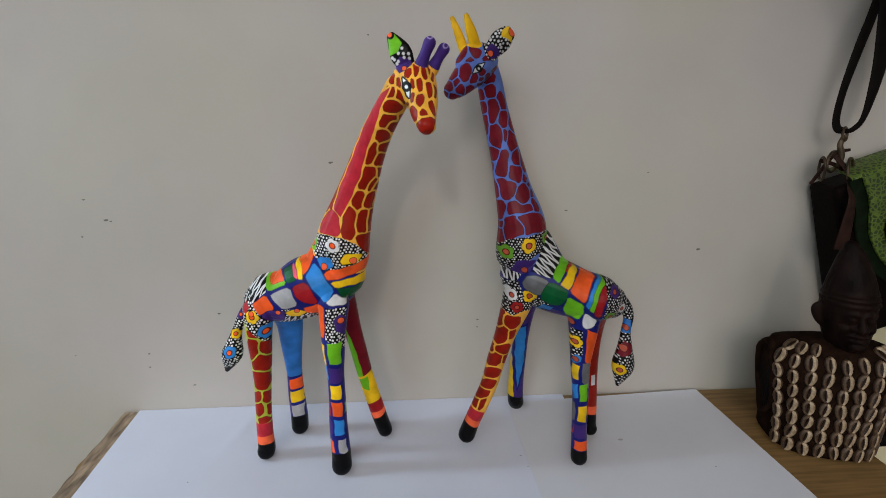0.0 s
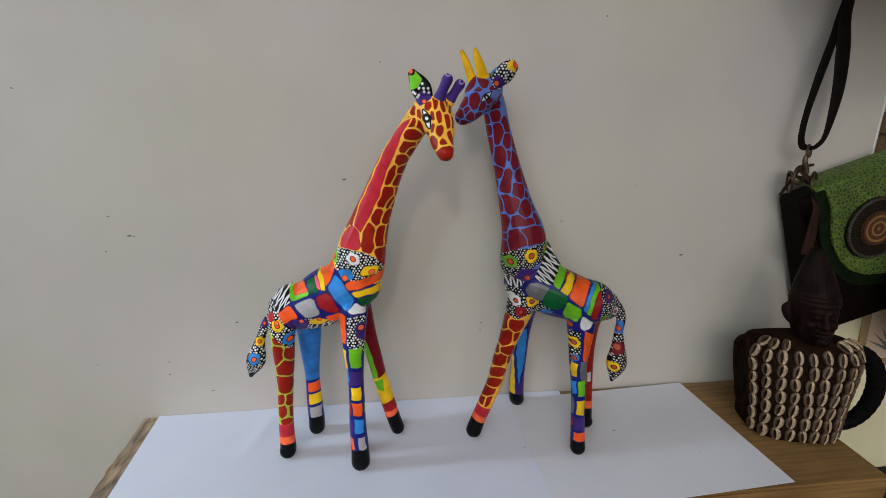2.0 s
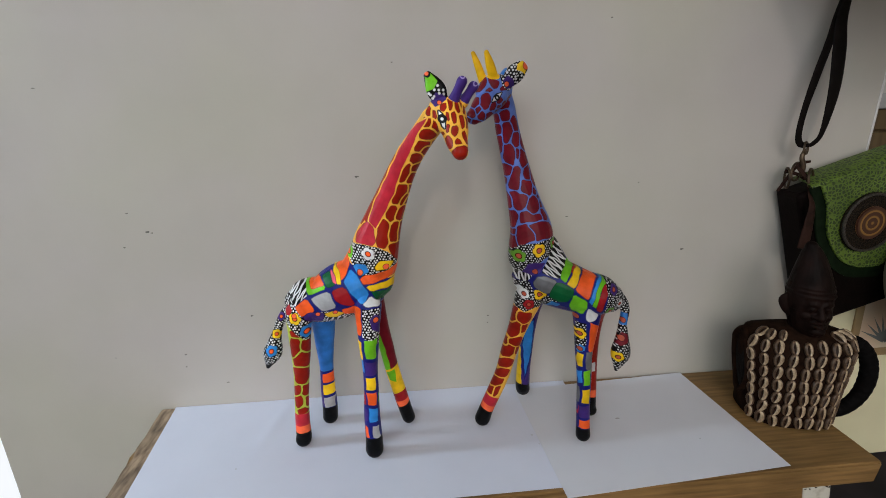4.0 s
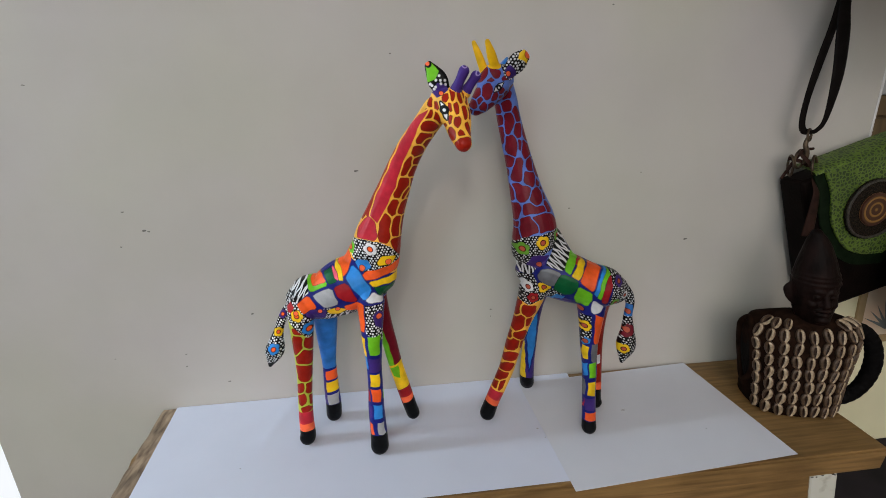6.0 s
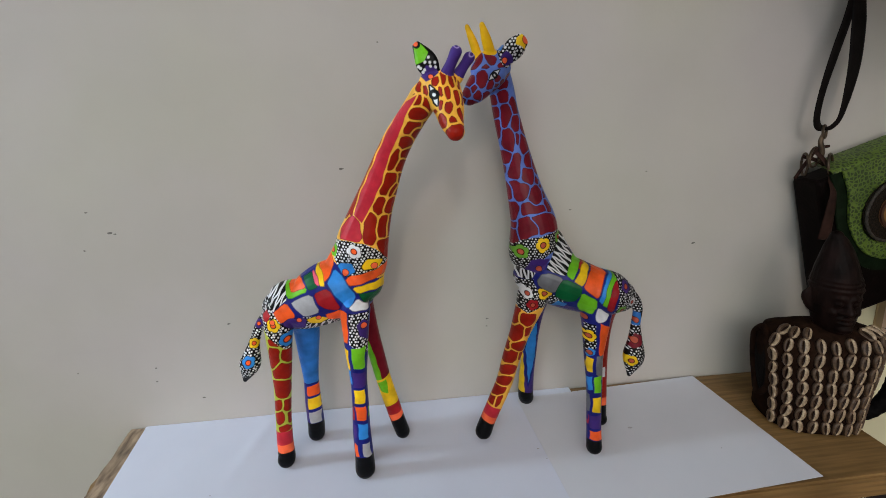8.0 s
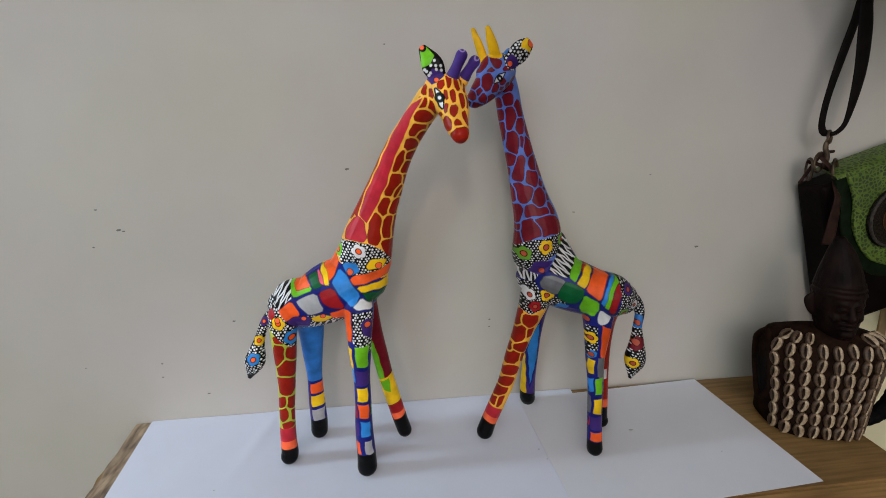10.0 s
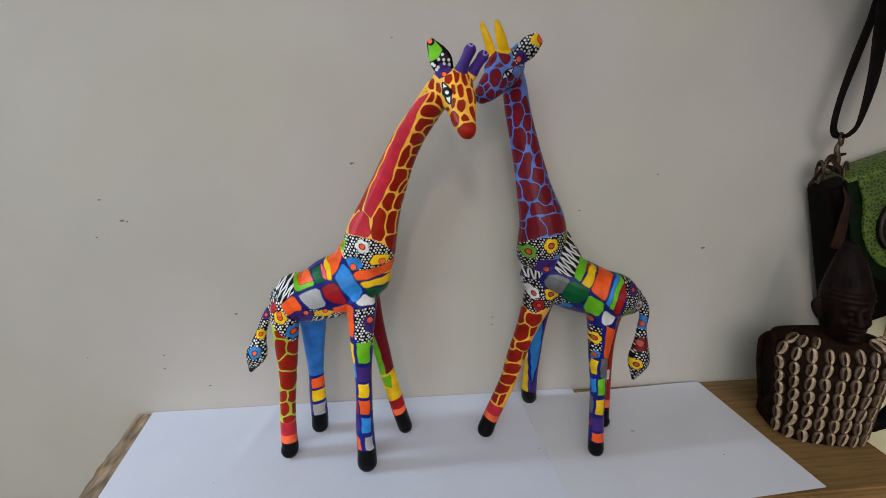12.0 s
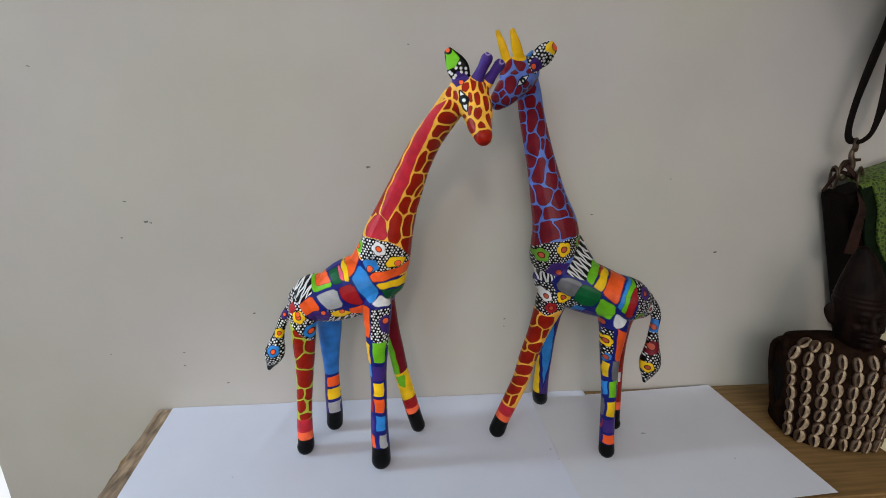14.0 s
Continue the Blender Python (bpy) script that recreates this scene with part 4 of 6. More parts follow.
    b.poly("rear_near", CORAL, -283.9, 37.4, -239.4, 35, -240.7, 23.1, -285.3, 26.6)
    b.poly("rear_near", BLACK, -285.3, 26.6, -240.6, 24, -244.2, -9.4, -289.1, -3.8)
    b.poly("front_near", SUN, -167.8, 174.8, -163.1, 173.4, -162.2, 140.5, -166.7, 153.5)
    b.poly("front_near", LIME, -159.4, 175.7, -143.6, 176.6, -146, 149.9, -158.5, 150.4)
    b.poly("front_near", PURPLE, -159.6, 145, -145, 144.4, -146.2, 125.8, -160.5, 124.6)
    b.poly("front_near", SUN, -160, 121.5, -147.9, 122.3, -148.3, 104.7, -160.5, 104.4)
    b.poly("front_near", ORANGE, -160.8, 100.3, -147.9, 100.3, -148.3, 81.9, -159.1, 82.7)
    b.poly("front_near", SKY, -158.7, 77.8, -148, 76.3, -147.7, 57.4, -158.7, 56.7)
    b.poly("front_near", SILVER, -155.5, 50.7, -147.4, 50.4, -145.7, 30.5, -155.1, 33.7)
    b.poly("front_near", SKY, -165.7, 149.1, -161.7, 146, -161.7, 128.1, -164.4, 128.8)
    b.poly("front_near", CARMINE, -164.5, 99.6, -162.5, 97.6, -161.4, 82.1, -164.4, 81.4)
    b.poly("front_near", ORANGE, -165.1, 50.9, -161.5, 48.3, -160.3, 33.2, -165, 31.8)
    b.poly("front_near", PURPLE, -164.8, 76.2, -161.1, 75.6, -160.8, 58.9, -164.7, 56.6)
    b.poly("front_near", LIME, -146, 96.6, -142.4, 96.2, -142.5, 83.4, -146.1, 83.7)
    b.poly("front_near", BLACK, -177.4, 31, -133, 32.9, -135.6, -14.6, -180.5, -8.8)
    b.fill("rear_far", SKYDK)
    b.poly("rear_far", DEEP, -239.2, 94.7, -200, 94.5, -207.3, 16.4, -247.6, 21.1)
    b.poly("rear_far", PURPLE, -233.3, 76.9, -228.2, 73.5, -230, 34.2, -234.4, 37.8)
    b.poly("rear_far", ORANGE, -227.2, 89.7, -210.5, 91.8, -212.1, 75.7, -228, 75.4)
    b.poly("rear_far", SUN, -228.4, 71.6, -211.6, 72.7, -212.4, 56.2, -228.6, 55)
    b.poly("rear_far", SILVER, -229.1, 50.1, -212.9, 51.3, -213.9, 33.4, -228.5, 33.1)
    b.poly("rear_far", BLACK, -246.2, 33.1, -201.8, 32.1, -205, -4.2, -249.8, 1)
    b.fill("front_far", MAROON)
    b.poly("front_far", LIME, -147.1, 169, -138.2, 142.1, -128.5, 96, -136.6, 92.1, -146.4, 134)
    b.poly("front_far", SUN, -139.5, 95.2, -115.2, 107.6, -105.2, 65.3, -127.4, 56.1)
    b.poly("front_far", LIME, -136.5, 93.1, -124.3, 100.2, -122.2, 78.5, -130.9, 81.3)
    b.poly("front_far", CARMINE, -127.5, 55.1, -105.2, 65.3, -102.7, 48.6, -124.1, 42.1)
    b.poly("front_far", CORAL, -124.1, 42.1, -102.6, 49.5, -100.5, 41.5, -120.5, 32.8)
    b.poly("front_far", BLACK, -120.5, 32.8, -98.8, 43.3, -87.9, -0.9, -125.6, -1.6)


def paint_short(b):
    b.fill("body neck head front_near rear_near tail", DEEP)
    b.fill("tail+20", BLACK)
    b.net("neck head", PERI)
    b.cell(MAROON, 17.4, 456.4, 26.1, 459.2, 30.3, 456.8, 29.8, 451.1, 24.3, 449.1, 18.3, 452)
    b.cell(MAROON, 20.8, 444.6, 26.4, 449.1, 32.2, 445.5, 31.7, 436.8, 24.5, 434.9, 21.1, 438.9)
    b.cell(MAROON, 34.2, 436.8, 37.8, 441.7, 43.5, 432.9, 46.1, 423.9, 41.9, 421.6, 36, 430.8)
    b.cell(MAROON, 25.6, 431.9, 31.6, 433.2, 36.7, 430.8, 37.8, 423.9, 34.4, 415.8, 31.7, 407.7, 27.7, 409.8, 26.2, 421)
    b.cell(MAROON, 16.9, 429.3, 21, 430.1, 24.6, 425, 23.4, 420, 18.6, 418, 16.2, 423.2)
    b.cell(MAROON, 38.6, 418.8, 44.3, 421.6, 48.1, 416.7, 46.6, 404.5, 42.2, 402.5, 37.8, 409.7)
    b.cell(MAROON, 19.5, 414.9, 23.7, 415.9, 26.3, 407.7, 25.7, 398.2, 24.2, 393.4, 21.1, 404.5)
    b.cell(MAROON, 28.9, 404.6, 34.7, 406.7, 39, 402.5, 41.3, 390.2, 39.5, 379.7, 33.6, 381.6, 29, 389.9)
    b.cell(MAROON, 43.3, 400.4, 46.6, 398.3, 46.2, 387.6, 44.1, 389.7)
    b.cell(MAROON, 49, 400.3, 55.3, 396, 60.7, 383.3, 57.1, 378.4, 51.1, 377.6, 48.5, 385.9)
    b.cell(MAROON, 26, 378.9, 32.7, 381.6, 37.5, 378.6, 36.9, 367.9, 30, 364.8, 27.3, 372.4)
    b.cell(MAROON, 40.5, 376.6, 45.7, 377.7, 48.5, 373.5, 46.8, 358.9, 45.7, 348.3, 37.3, 349.6, 35.5, 354.7, 38.8, 364.9)
    b.cell(MAROON, 54.6, 377.5, 59.7, 378.8, 63.6, 370.7, 62, 360.6, 56.5, 361.9, 53.3, 369.2)
    b.cell(MAROON, 51, 360.5, 56.5, 360.8, 63.6, 358.4, 64.8, 349.1, 61.6, 342.5, 55, 344.3, 49.8, 348.5)
    b.cell(MAROON, 29.8, 362.7, 32.9, 363, 32.6, 352.3, 29.7, 354.8)
    b.cell(MAROON, 37.4, 344.2, 42.8, 346, 47.7, 342.1, 56, 343.3, 56.9, 336.1, 54.6, 328.8, 49.5, 323.4, 44.7, 322.8, 41.1, 328.6, 39.2, 337)
    b.cell(MAROON, 58, 336.1, 64.9, 340.3, 73.8, 336.9, 74.8, 328.9, 69.5, 321.4, 62.7, 319.7, 56.6, 325.8)
    b.cell(MAROON, 34.3, 344.2, 37.5, 338.7, 39.1, 325.9, 36.8, 322)
    b.cell(MAROON, 36.6, 318, 42.1, 321.2, 44.8, 315.3, 43, 304.1, 39.8, 296.5, 36.6, 304.8)
    b.cell(MAROON, 48.5, 319, 56.5, 321.7, 62.7, 317.6, 73.9, 317.1, 75.9, 311.9, 64.5, 310.5, 55.2, 309.2, 49.4, 306.5, 47.5, 312.6)
    b.cell(MAROON, 76.2, 325.1, 79.6, 320.3, 84.3, 310.1, 78.4, 311.1, 75.3, 318)
    b.cell(MAROON, 45.7, 301.5, 54.1, 305, 58.1, 302.1, 63, 295.1, 65.1, 286.7, 55.9, 283.1, 45.5, 275.8, 44.3, 286.2, 44.4, 294.8)
    b.cell(MAROON, 57.1, 303.1, 66.5, 307.4, 83.3, 308, 99.1, 288.9, 91.6, 287.6, 75.1, 287.4, 67.3, 285.6, 65.2, 294, 60.1, 300.2)
    b.cell(MAROON, 37.9, 295.1, 42.3, 298.2, 41.8, 290.4, 37.8, 289)
    b.cell(MAROON, 38.5, 285, 42.7, 288.7, 44.6, 275.6, 41.1, 267.7, 37.7, 263.6)
    b.cell(MAROON, 65.9, 354.1, 70, 351.9, 72, 340.8, 66.4, 343.4)
    b.cell(MAROON, 48.7, 419.8, 54.5, 410.5, 58.3, 397.9, 55, 397, 49.6, 408.5)
    b.cell(MAROON, 62, 380.7, 69, 363.7, 70.7, 348.4, 67.4, 349.9, 63.8, 364.5)
    b.cell(MAROON, 71.4, 344.9, 78.4, 325.9, 74.5, 326.5, 70, 337.4)
    b.cell(MAROON, 10.9, 454.2, 15.2, 456.2, 17.7, 450.5, 14, 447.6, 10.1, 450.6)
    b.cell(MAROON, 16.3, 444, 19.9, 440.9, 20.1, 433.1, 17.5, 433.3, 14.9, 438.4)
    b.close(1.1, 1.2)
    b.net("head", PERI)
    b.cell(MAROON, 1, 485.9, 6.3, 483.9, 12.6, 479.7, 10.2, 473.8, 5.1, 472.5, 1.3, 479.6)
    b.cell(MAROON, -0.9, 484.9, -3.8, 476.2, -9.2, 470, -11.9, 470, -6.7, 479.7, -3, 485.7)
    b.cell(MAROON, -6.7, 465.1, -0.9, 467.8, 1.9, 462.1, -0.3, 452.9, -5.5, 449.2, -10.2, 452.8, -9.2, 460.4)
    b.cell(MAROON, -14, 462, -11.7, 461.9, -13.7, 453.8, -17.8, 451.2, -20.5, 454.5, -17.5, 459.3)
    b.cell(MAROON, -24.4, 446.8, -20.5, 450.4, -17.1, 447.3, -18.2, 441.8, -22.8, 440.1, -25.8, 443.1)
    b.cell(MAROON, -14.3, 441.8, -8.4, 446.4, -4.1, 442, -6.6, 437.3, -12.3, 437.2)
    b.cell(MAROON, -16, 450.1, -13.1, 452.3, -9.9, 450, -13.9, 445.3, -15.6, 446)
    b.cell(MAROON, -20.6, 437.4, -14.3, 436.8, -8.3, 434.9, -12.5, 431.9, -18.6, 431.6, -23, 434.5)
    b.cell(MAROON, -3.4, 443.5, 1.8, 445.8, 6, 443.4, 1.2, 438.4, -3.5, 437.3)
    b.cell(MAROON, 1.5, 454.4, 6.6, 456.7, 10.1, 453.3, 7.3, 449.2, 1.6, 448.3)
    b.cell(MAROON, 9.9, 456.5, 14.8, 462.5, 17.6, 459, 14.7, 454.1)
    b.cell(MAROON, -26.7, 440.8, -23.7, 439.3, -20.5, 432.7, -24.8, 434.6, -28, 438.6)
    b.cell(MAROON, -2.6, 469.9, 1.4, 472.6, 5, 470.6, 2, 469.1)
    b.cell(MAROON, 10.2, 449.7, 15.6, 452.7, 19.9, 449.3, 16.7, 445.4, 10.6, 446.7)
    b.cell(MAROON, 14.9, 472.6, 19.7, 475.3, 23.6, 473.8, 21.7, 471.1, 15.9, 470.7)
    b.cell(MAROON, 17.4, 456.4, 26.1, 459.2, 30.3, 456.8, 29.8, 451.1, 24.3, 449.1, 18.3, 452)
    b.cell(MAROON, 20.8, 444.6, 26.4, 449.1, 32.2, 445.5, 31.7, 436.8, 24.5, 434.9, 21.1, 438.9)
    b.cell(MAROON, 34.2, 436.8, 37.8, 441.7, 43.5, 432.9, 46.1, 423.9, 41.9, 421.6, 36, 430.8)
    b.cell(MAROON, 10.9, 454.2, 15.2, 456.2, 17.7, 450.5, 14, 447.6, 10.1, 450.6)
    b.cell(MAROON, 16.3, 444, 19.9, 440.9, 20.1, 433.1, 17.5, 433.3, 14.9, 438.4)
    b.cell(MAROON, 25, 461, 33, 466, 35, 456, 30, 452, 24, 455)
    b.close(1.1, 1.25)
    b.poly("head", PERI, 0.6, 489.3, 26.2, 491.5, 23, 481, 13.3, 481.9, 4.4, 483.2)
    b.rimmed("head neck ear", WHITE, BLACK, 1.2, 3.4, 457.3, 6, 461.8, 10.5, 466.3, 16.7, 468, 13.2, 462.8, 8.7, 458.8)
    b.disc("head neck", BLACK, 3.6, 10.3, 462.6)
    b.disc("head neck", WHITE, 1.15, 10.2, 462.4)
    b.fill("horn_a horn_b", GOLD)
    b.fill("ear_far", SKYDK)
    b.dots("ear", BLACK, 3.80, 1.14, 15.4, 465.6, 18.2, 501.7, 50.8, 507.2, 52.1, 471)
    b.poly("ear head", PURPLE, 18.1, 481.2, 24.2, 486.9, 30.5, 482.6, 32.4, 475.6, 23.7, 471.9)
    b.disc("ear head", CORAL, 2.62, 22.8, 477.5)
    b.poly("ear", SUN, 33.2, 499.1, 40.2, 502.8, 45.1, 495.6, 44.3, 488.3, 38.9, 490.7, 32.6, 493.1)
    b.disc("ear", CORAL, 3.87, 44.2, 497.3)
    b.dots("body neck front_near rear_near", BLACK, 3.42, 0.83, 27.8, 260.3, 46.3, 278.4, 94.2, 287.4, 102.9, 284.4, 101.5, 271.3, 73.6, 257.2, 50.3, 235.3, 34.1, 246.6)
    b.flower("body neck front_near rear_near", LEAF, BRICK, 8.40, 46, 263.8)
    b.flower("body neck front_near rear_near", SUN, BRICK, 8.95, 70.3, 272.4)
    b.flower("body neck front_near rear_near", LEAF, BRICK, 7.18, 94, 278.1)
    b.poly("body neck front_near rear_near", PURPLE, 51.3, 239, 55.7, 253.7, 66, 256.3, 79.8, 254.6, 73.8, 243.6, 64.1, 237.2)
    b.disc("body neck front_near rear_near", BRICK, 3.33, 66.8, 243.5)
    b.zebra("body neck front_near rear_near", 50, 3.15, 75, 242.5, 97.4, 285.6, 104, 275.4, 113.2, 254.1, 95, 237.1, 86.7, 237.6)
    b.zebra("body neck front_near rear_near", 8, 3.50, 36.8, 245.5, 62.8, 237, 57.6, 227.2, 45.9, 228.8)
    b.poly("body front_near", PURPLE, 38.5, 228.7, 45, 229.6, 47.9, 218.6, 41.9, 217)
    b.net("front_near+4", AMBER)
    b.cell(OXBLOOD, 45.7, 187.1, 62.5, 186.2, 62.8, 176.9, 56.3, 170.5, 47.8, 171.8, 44.3, 177.5)
    b.cell(OXBLOOD, 40.6, 186.7, 43.4, 193, 44.3, 186.4, 41.3, 172.1, 38.2, 168.7)
    b.cell(OXBLOOD, 36.6, 164.3, 42.3, 171.4, 47.9, 170.4, 49.5, 160.6, 45.1, 151.7, 38.3, 147.5, 34.6, 150.7)
    b.cell(OXBLOOD, 51.6, 166.4, 58.9, 167.8, 56.4, 156.3, 51.1, 156)
    b.cell(OXBLOOD, 36.1, 142.6, 50.3, 148.5, 54.1, 143.8, 50.8, 133.6, 40.9, 134.1, 36.2, 137.4)
    b.cell(OXBLOOD, 29.5, 129, 35, 135.6, 43.6, 131.1, 42.8, 122, 35.4, 116.2, 28.5, 116.5, 26.6, 120.5)
    b.cell(OXBLOOD, 25.7, 108.9, 31.8, 115.5, 44.3, 108.2, 40.5, 100.2, 29.7, 99.3, 24.7, 99.4)
    b.cell(OXBLOOD, 21.6, 90.8, 28.5, 98.1, 38.1, 93, 34.4, 84.4, 23.8, 82.2, 19.7, 83.8)
    b.cell(OXBLOOD, 14.1, 76.5, 21.5, 82.4, 30.6, 80.3, 26.8, 72.9, 16.4, 67.8, 12.7, 66.9)
    b.cell(OXBLOOD, 11.4, 62.2, 16.4, 66.6, 16.2, 59, 12.4, 55.2, 9.3, 56.7)
    b.cell(OXBLOOD, 20, 65.2, 25.8, 68.4, 21.8, 56.6, 16.1, 51.6, 16.2, 59)
    b.cell(OXBLOOD, 32, 140.2, 34.1, 145, 32.9, 134.5, 30.6, 134.1)
    b.cell(OXBLOOD, 45.5, 130.8, 52.6, 130.8, 50.2, 117.4, 45.6, 121.1)
    b.close(1.3, 1.7)
    b.dots("body front_near", BLACK, 3.51, 0.86, 35.4, 226.4, 60.7, 228.6, 64.6, 217.1, 78.3, 214.2, 94.7, 205.3, 95.1, 191.4, 66.9, 194.7, 52.2, 188.6, 42.5, 193.6)
    b.flower("body front_near", WHITE, BRICK, 6.41, 51.6, 214)
    b.flower("body front_near", SUN, BRICK, 7.89, 72, 213.1)
    b.flower("body front_near", CARMINE, BRICK, 7.22, 57.9, 200)
    b.poly("body", PURPLE, 91, 195.9, 99.8, 197.5, 126.6, 174.7, 127.3, 164.3, 110.7, 169.1, 90.2, 173.2, 78, 174.2, 84, 183.9)
    b.poly("body", SKY, 83, 193.5, 88.5, 204.1, 98.9, 200.8, 94.6, 191.2, 80.5, 193.1)
    b.patch("body neck front_near rear_near", LIME, 96.7, 237.3, 102.6, 246.1, 114.7, 256.3, 122.4, 248.9, 115.7, 246.5, 108.1, 238.8, 102.9, 231.7)
    b.patch("body neck front_near rear_near", CARMINE, 121.5, 248.9, 125.3, 247.1, 117.4, 244.4, 110.1, 237.4, 108.9, 238.5, 116, 246.2)
    b.poly("body neck front_near rear_near", DEEP, 113.2, 243.6, 114.6, 242, 110.1, 237.4, 104.7, 230.5, 103.2, 231.7, 108.4, 238.7)
    b.patch("body neck front_near rear_near", SUN, 104.6, 230.1, 110.4, 236.8, 117.3, 244.1, 124.3, 247.2, 128.7, 244.3, 122.2, 238.6, 113.9, 225, 109.4, 226.9)
    b.patch("body neck front_near rear_near", ORANGE, 131.7, 243.2, 147.4, 238.0, 138.8, 231.7, 130.8, 211.6, 128.9, 210.8, 115.5, 223, 120.7, 233.6)
    b.patch("body neck front_near rear_near", SKY, 150, 237, 154.1, 236.5, 144.5, 228, 139.2, 219.5, 136.1, 203.3, 131.9, 207.8, 137.7, 223.1, 142.9, 231.8)
    b.patch("body neck front_near rear_near", LIME, 153.5, 236.6, 158.5, 234.6, 150.7, 228.1, 144.2, 220, 141.3, 199.9, 136.5, 202.6, 140.2, 220.6, 144.9, 228)
    b.patch("body neck front_near rear_near", CARMINE, 159.9, 234.3, 165.1, 231.3, 156.5, 223.6, 151.3, 212.1, 148.8, 191.8, 142, 196.6, 143, 213.9, 150.4, 227.3)
    b.patch("body neck front_near rear_near", SILVER_DIM, 64.6, 228.4, 68.4, 236.9, 77.3, 238.6, 91.3, 233.1, 88.1, 225.5, 84, 216.4, 78.8, 215.5, 66.6, 222.2)
    b.patch("body neck front_near rear_near", PINE, 84, 216.4, 91.2, 231.1, 97.3, 231.8, 113, 223, 111.6, 215.2, 106.1, 205.6, 96.9, 204.4, 84.2, 210.4)
    b.patch("body neck front_near rear_near", LIME, 109.7, 199.3, 112.5, 217.1, 130, 207.5, 130.9, 197.3, 127.1, 187.3, 114.9, 191.3)
    b.poly("body rear_near", PURPLE, 88, 196.3, 107.6, 193.9, 120.8, 178.3, 122.8, 174.9, 118.5, 168.4, 108.1, 183.3, 88.3, 190.6)
    b.poly("body rear_near", PURPLE, 148.8, 181, 164.5, 178.1, 166.6, 172.1, 164, 159.5)
    b.patch("body neck front_near rear_near", WHITE, 131.6, 188.4, 133.2, 197.8, 148.3, 186.8, 145, 180.8, 135, 178.2, 132.3, 180.6)
    b.disc("rear_near body", BRICK, 3.01, 121.4, 182.4)
    b.dots("body tail rear_near", BLACK, 3.32, 0.81, 155.1, 241.7, 162.1, 245.7, 186.2, 230.4, 197.5, 198.3, 187.5, 183, 152.3, 189.8, 154.1, 210.9)
    b.flower("body tail rear_near", PURPLE, BRICK, 6.40, 164.7, 223.1)
    b.flower("body tail rear_near", WHITE, BRICK, 5.77, 176.8, 201.2)
    b.flower("body tail rear_near", LEAF, BRICK, 6.46, 161, 194.2)
    b.dots("tail+14", BLACK, 3.70, 0.89, 163.3, 175.7, 212.4, 171.8, 222.5, 82.2, 171.1, 87.1)
    b.poly("tail", SKYDK, 170.8, 187.2, 190.4, 185.7, 189.7, 170.2, 172.3, 171.6)
    b.disc("tail", BRICK, 3.00, 183.6, 176.7)
    b.poly("tail", MAROON, 177.1, 154.9, 181.4, 162.3, 191.2, 156.8, 189.2, 147.3, 179, 144.2, 175, 145.4)
    b.disc("tail", BRICK, 3.76, 180.3, 154.3)
    b.flower("tail", SUN, BRICK, 7.17, 176.3, 128)
    b.poly("front_near", CRIMSON, -0.4, 56.4, 24.5, 46.2, 19.7, 30.5, -5.3, 44.6)
    b.poly("front_near", CORAL, -5.3, 44.6, 21.4, 31.3, 18.1, 22.9, -10.3, 36.6)
    b.poly("front_near", BLACK, -10.3, 36.6, 21.5, 21.6, 15.1, -5.2, -22.9, -0.8)
    b.dots("rear_near", BLACK, 3.55, 0.86, 121.1, 175.6, 131.5, 175.1, 133.4, 145.5, 123.6, 134.4)
    b.flower("rear_near", SUN, BRICK, 7.52, 125.5, 159.8)
    b.poly("rear_near", SKY, 123.2, 135.2, 126.5, 144.8, 132.8, 141.5, 131.5, 136.6, 123.8, 133.2)
    b.disc("rear_near", BRICK, 2.65, 126.6, 138.6)
    b.poly("rear_near", ORANGE, 136.9, 177.7, 163.4, 161.7, 162.7, 114.4, 136.8, 136.5)
    b.poly("rear_near", SUN, 123.6, 132.7, 130.3, 130.9, 129.5, 113.6, 124.8, 113)
    b.poly("rear_near", SILVER_DIM, 133.7, 134.3, 142.6, 134.8, 162.5, 84.1, 133.7, 110.8)
    b.poly("rear_near", SKY, 125.5, 104.9, 129.7, 107.8, 130.3, 90.4, 126.5, 87.6)
    b.poly("rear_near", LIME, 131.7, 106.6, 141.7, 109, 141.6, 86.1, 132.3, 85.9)
    b.poly("rear_near", SILVER_DIM, 123.3, 84.1, 128.3, 82.6, 128.6, 61.1, 126.9, 58.7)
    b.poly("rear_near", SUN, 131.2, 79, 141.9, 80.1, 141.7, 58.4, 130.9, 60.6)
    b.poly("rear_near", PURPLE, 127.7, 55.2, 143.2, 55.6, 143.6, 37.1, 128.7, 38.9)
    b.poly("rear_near", CRIMSON, 127.1, 52.1, 127.3, 55.4, 127.8, 43.7, 126.9, 41.4)
    b.poly("rear_near", ORANGE, 128.2, 35.2, 145, 34, 146, 21.8, 128.2, 24.5)
    b.poly("rear_near", BLACK, 114, 24.5, 150.7, 21.2, 154.1, -20.1, 116.6, -15.4)
    b.fill("front_far", PURPLE)
    b.poly("front_far", SUN, 59.1, 102.7, 69, 112.3, 74.7, 25.9, 62.6, 27.2)
    b.poly("front_far", DEEP, 67.3, 122.8, 70, 142.8, 86.5, 151.3, 88.8, 87.1, 79.6, 34.6, 73.1, 58)
    b.poly("front_far", SKY, 72.6, 142.5, 84.4, 146.5, 85.9, 89.5, 78.8, 43.8, 72.4, 101.5)
    b.poly("front_far", BLACK, 56.9, 29, 99, 24.4, 101.3, -12.7, 58.7, -8.2)
    b.fill("rear_far", OXBLOOD)
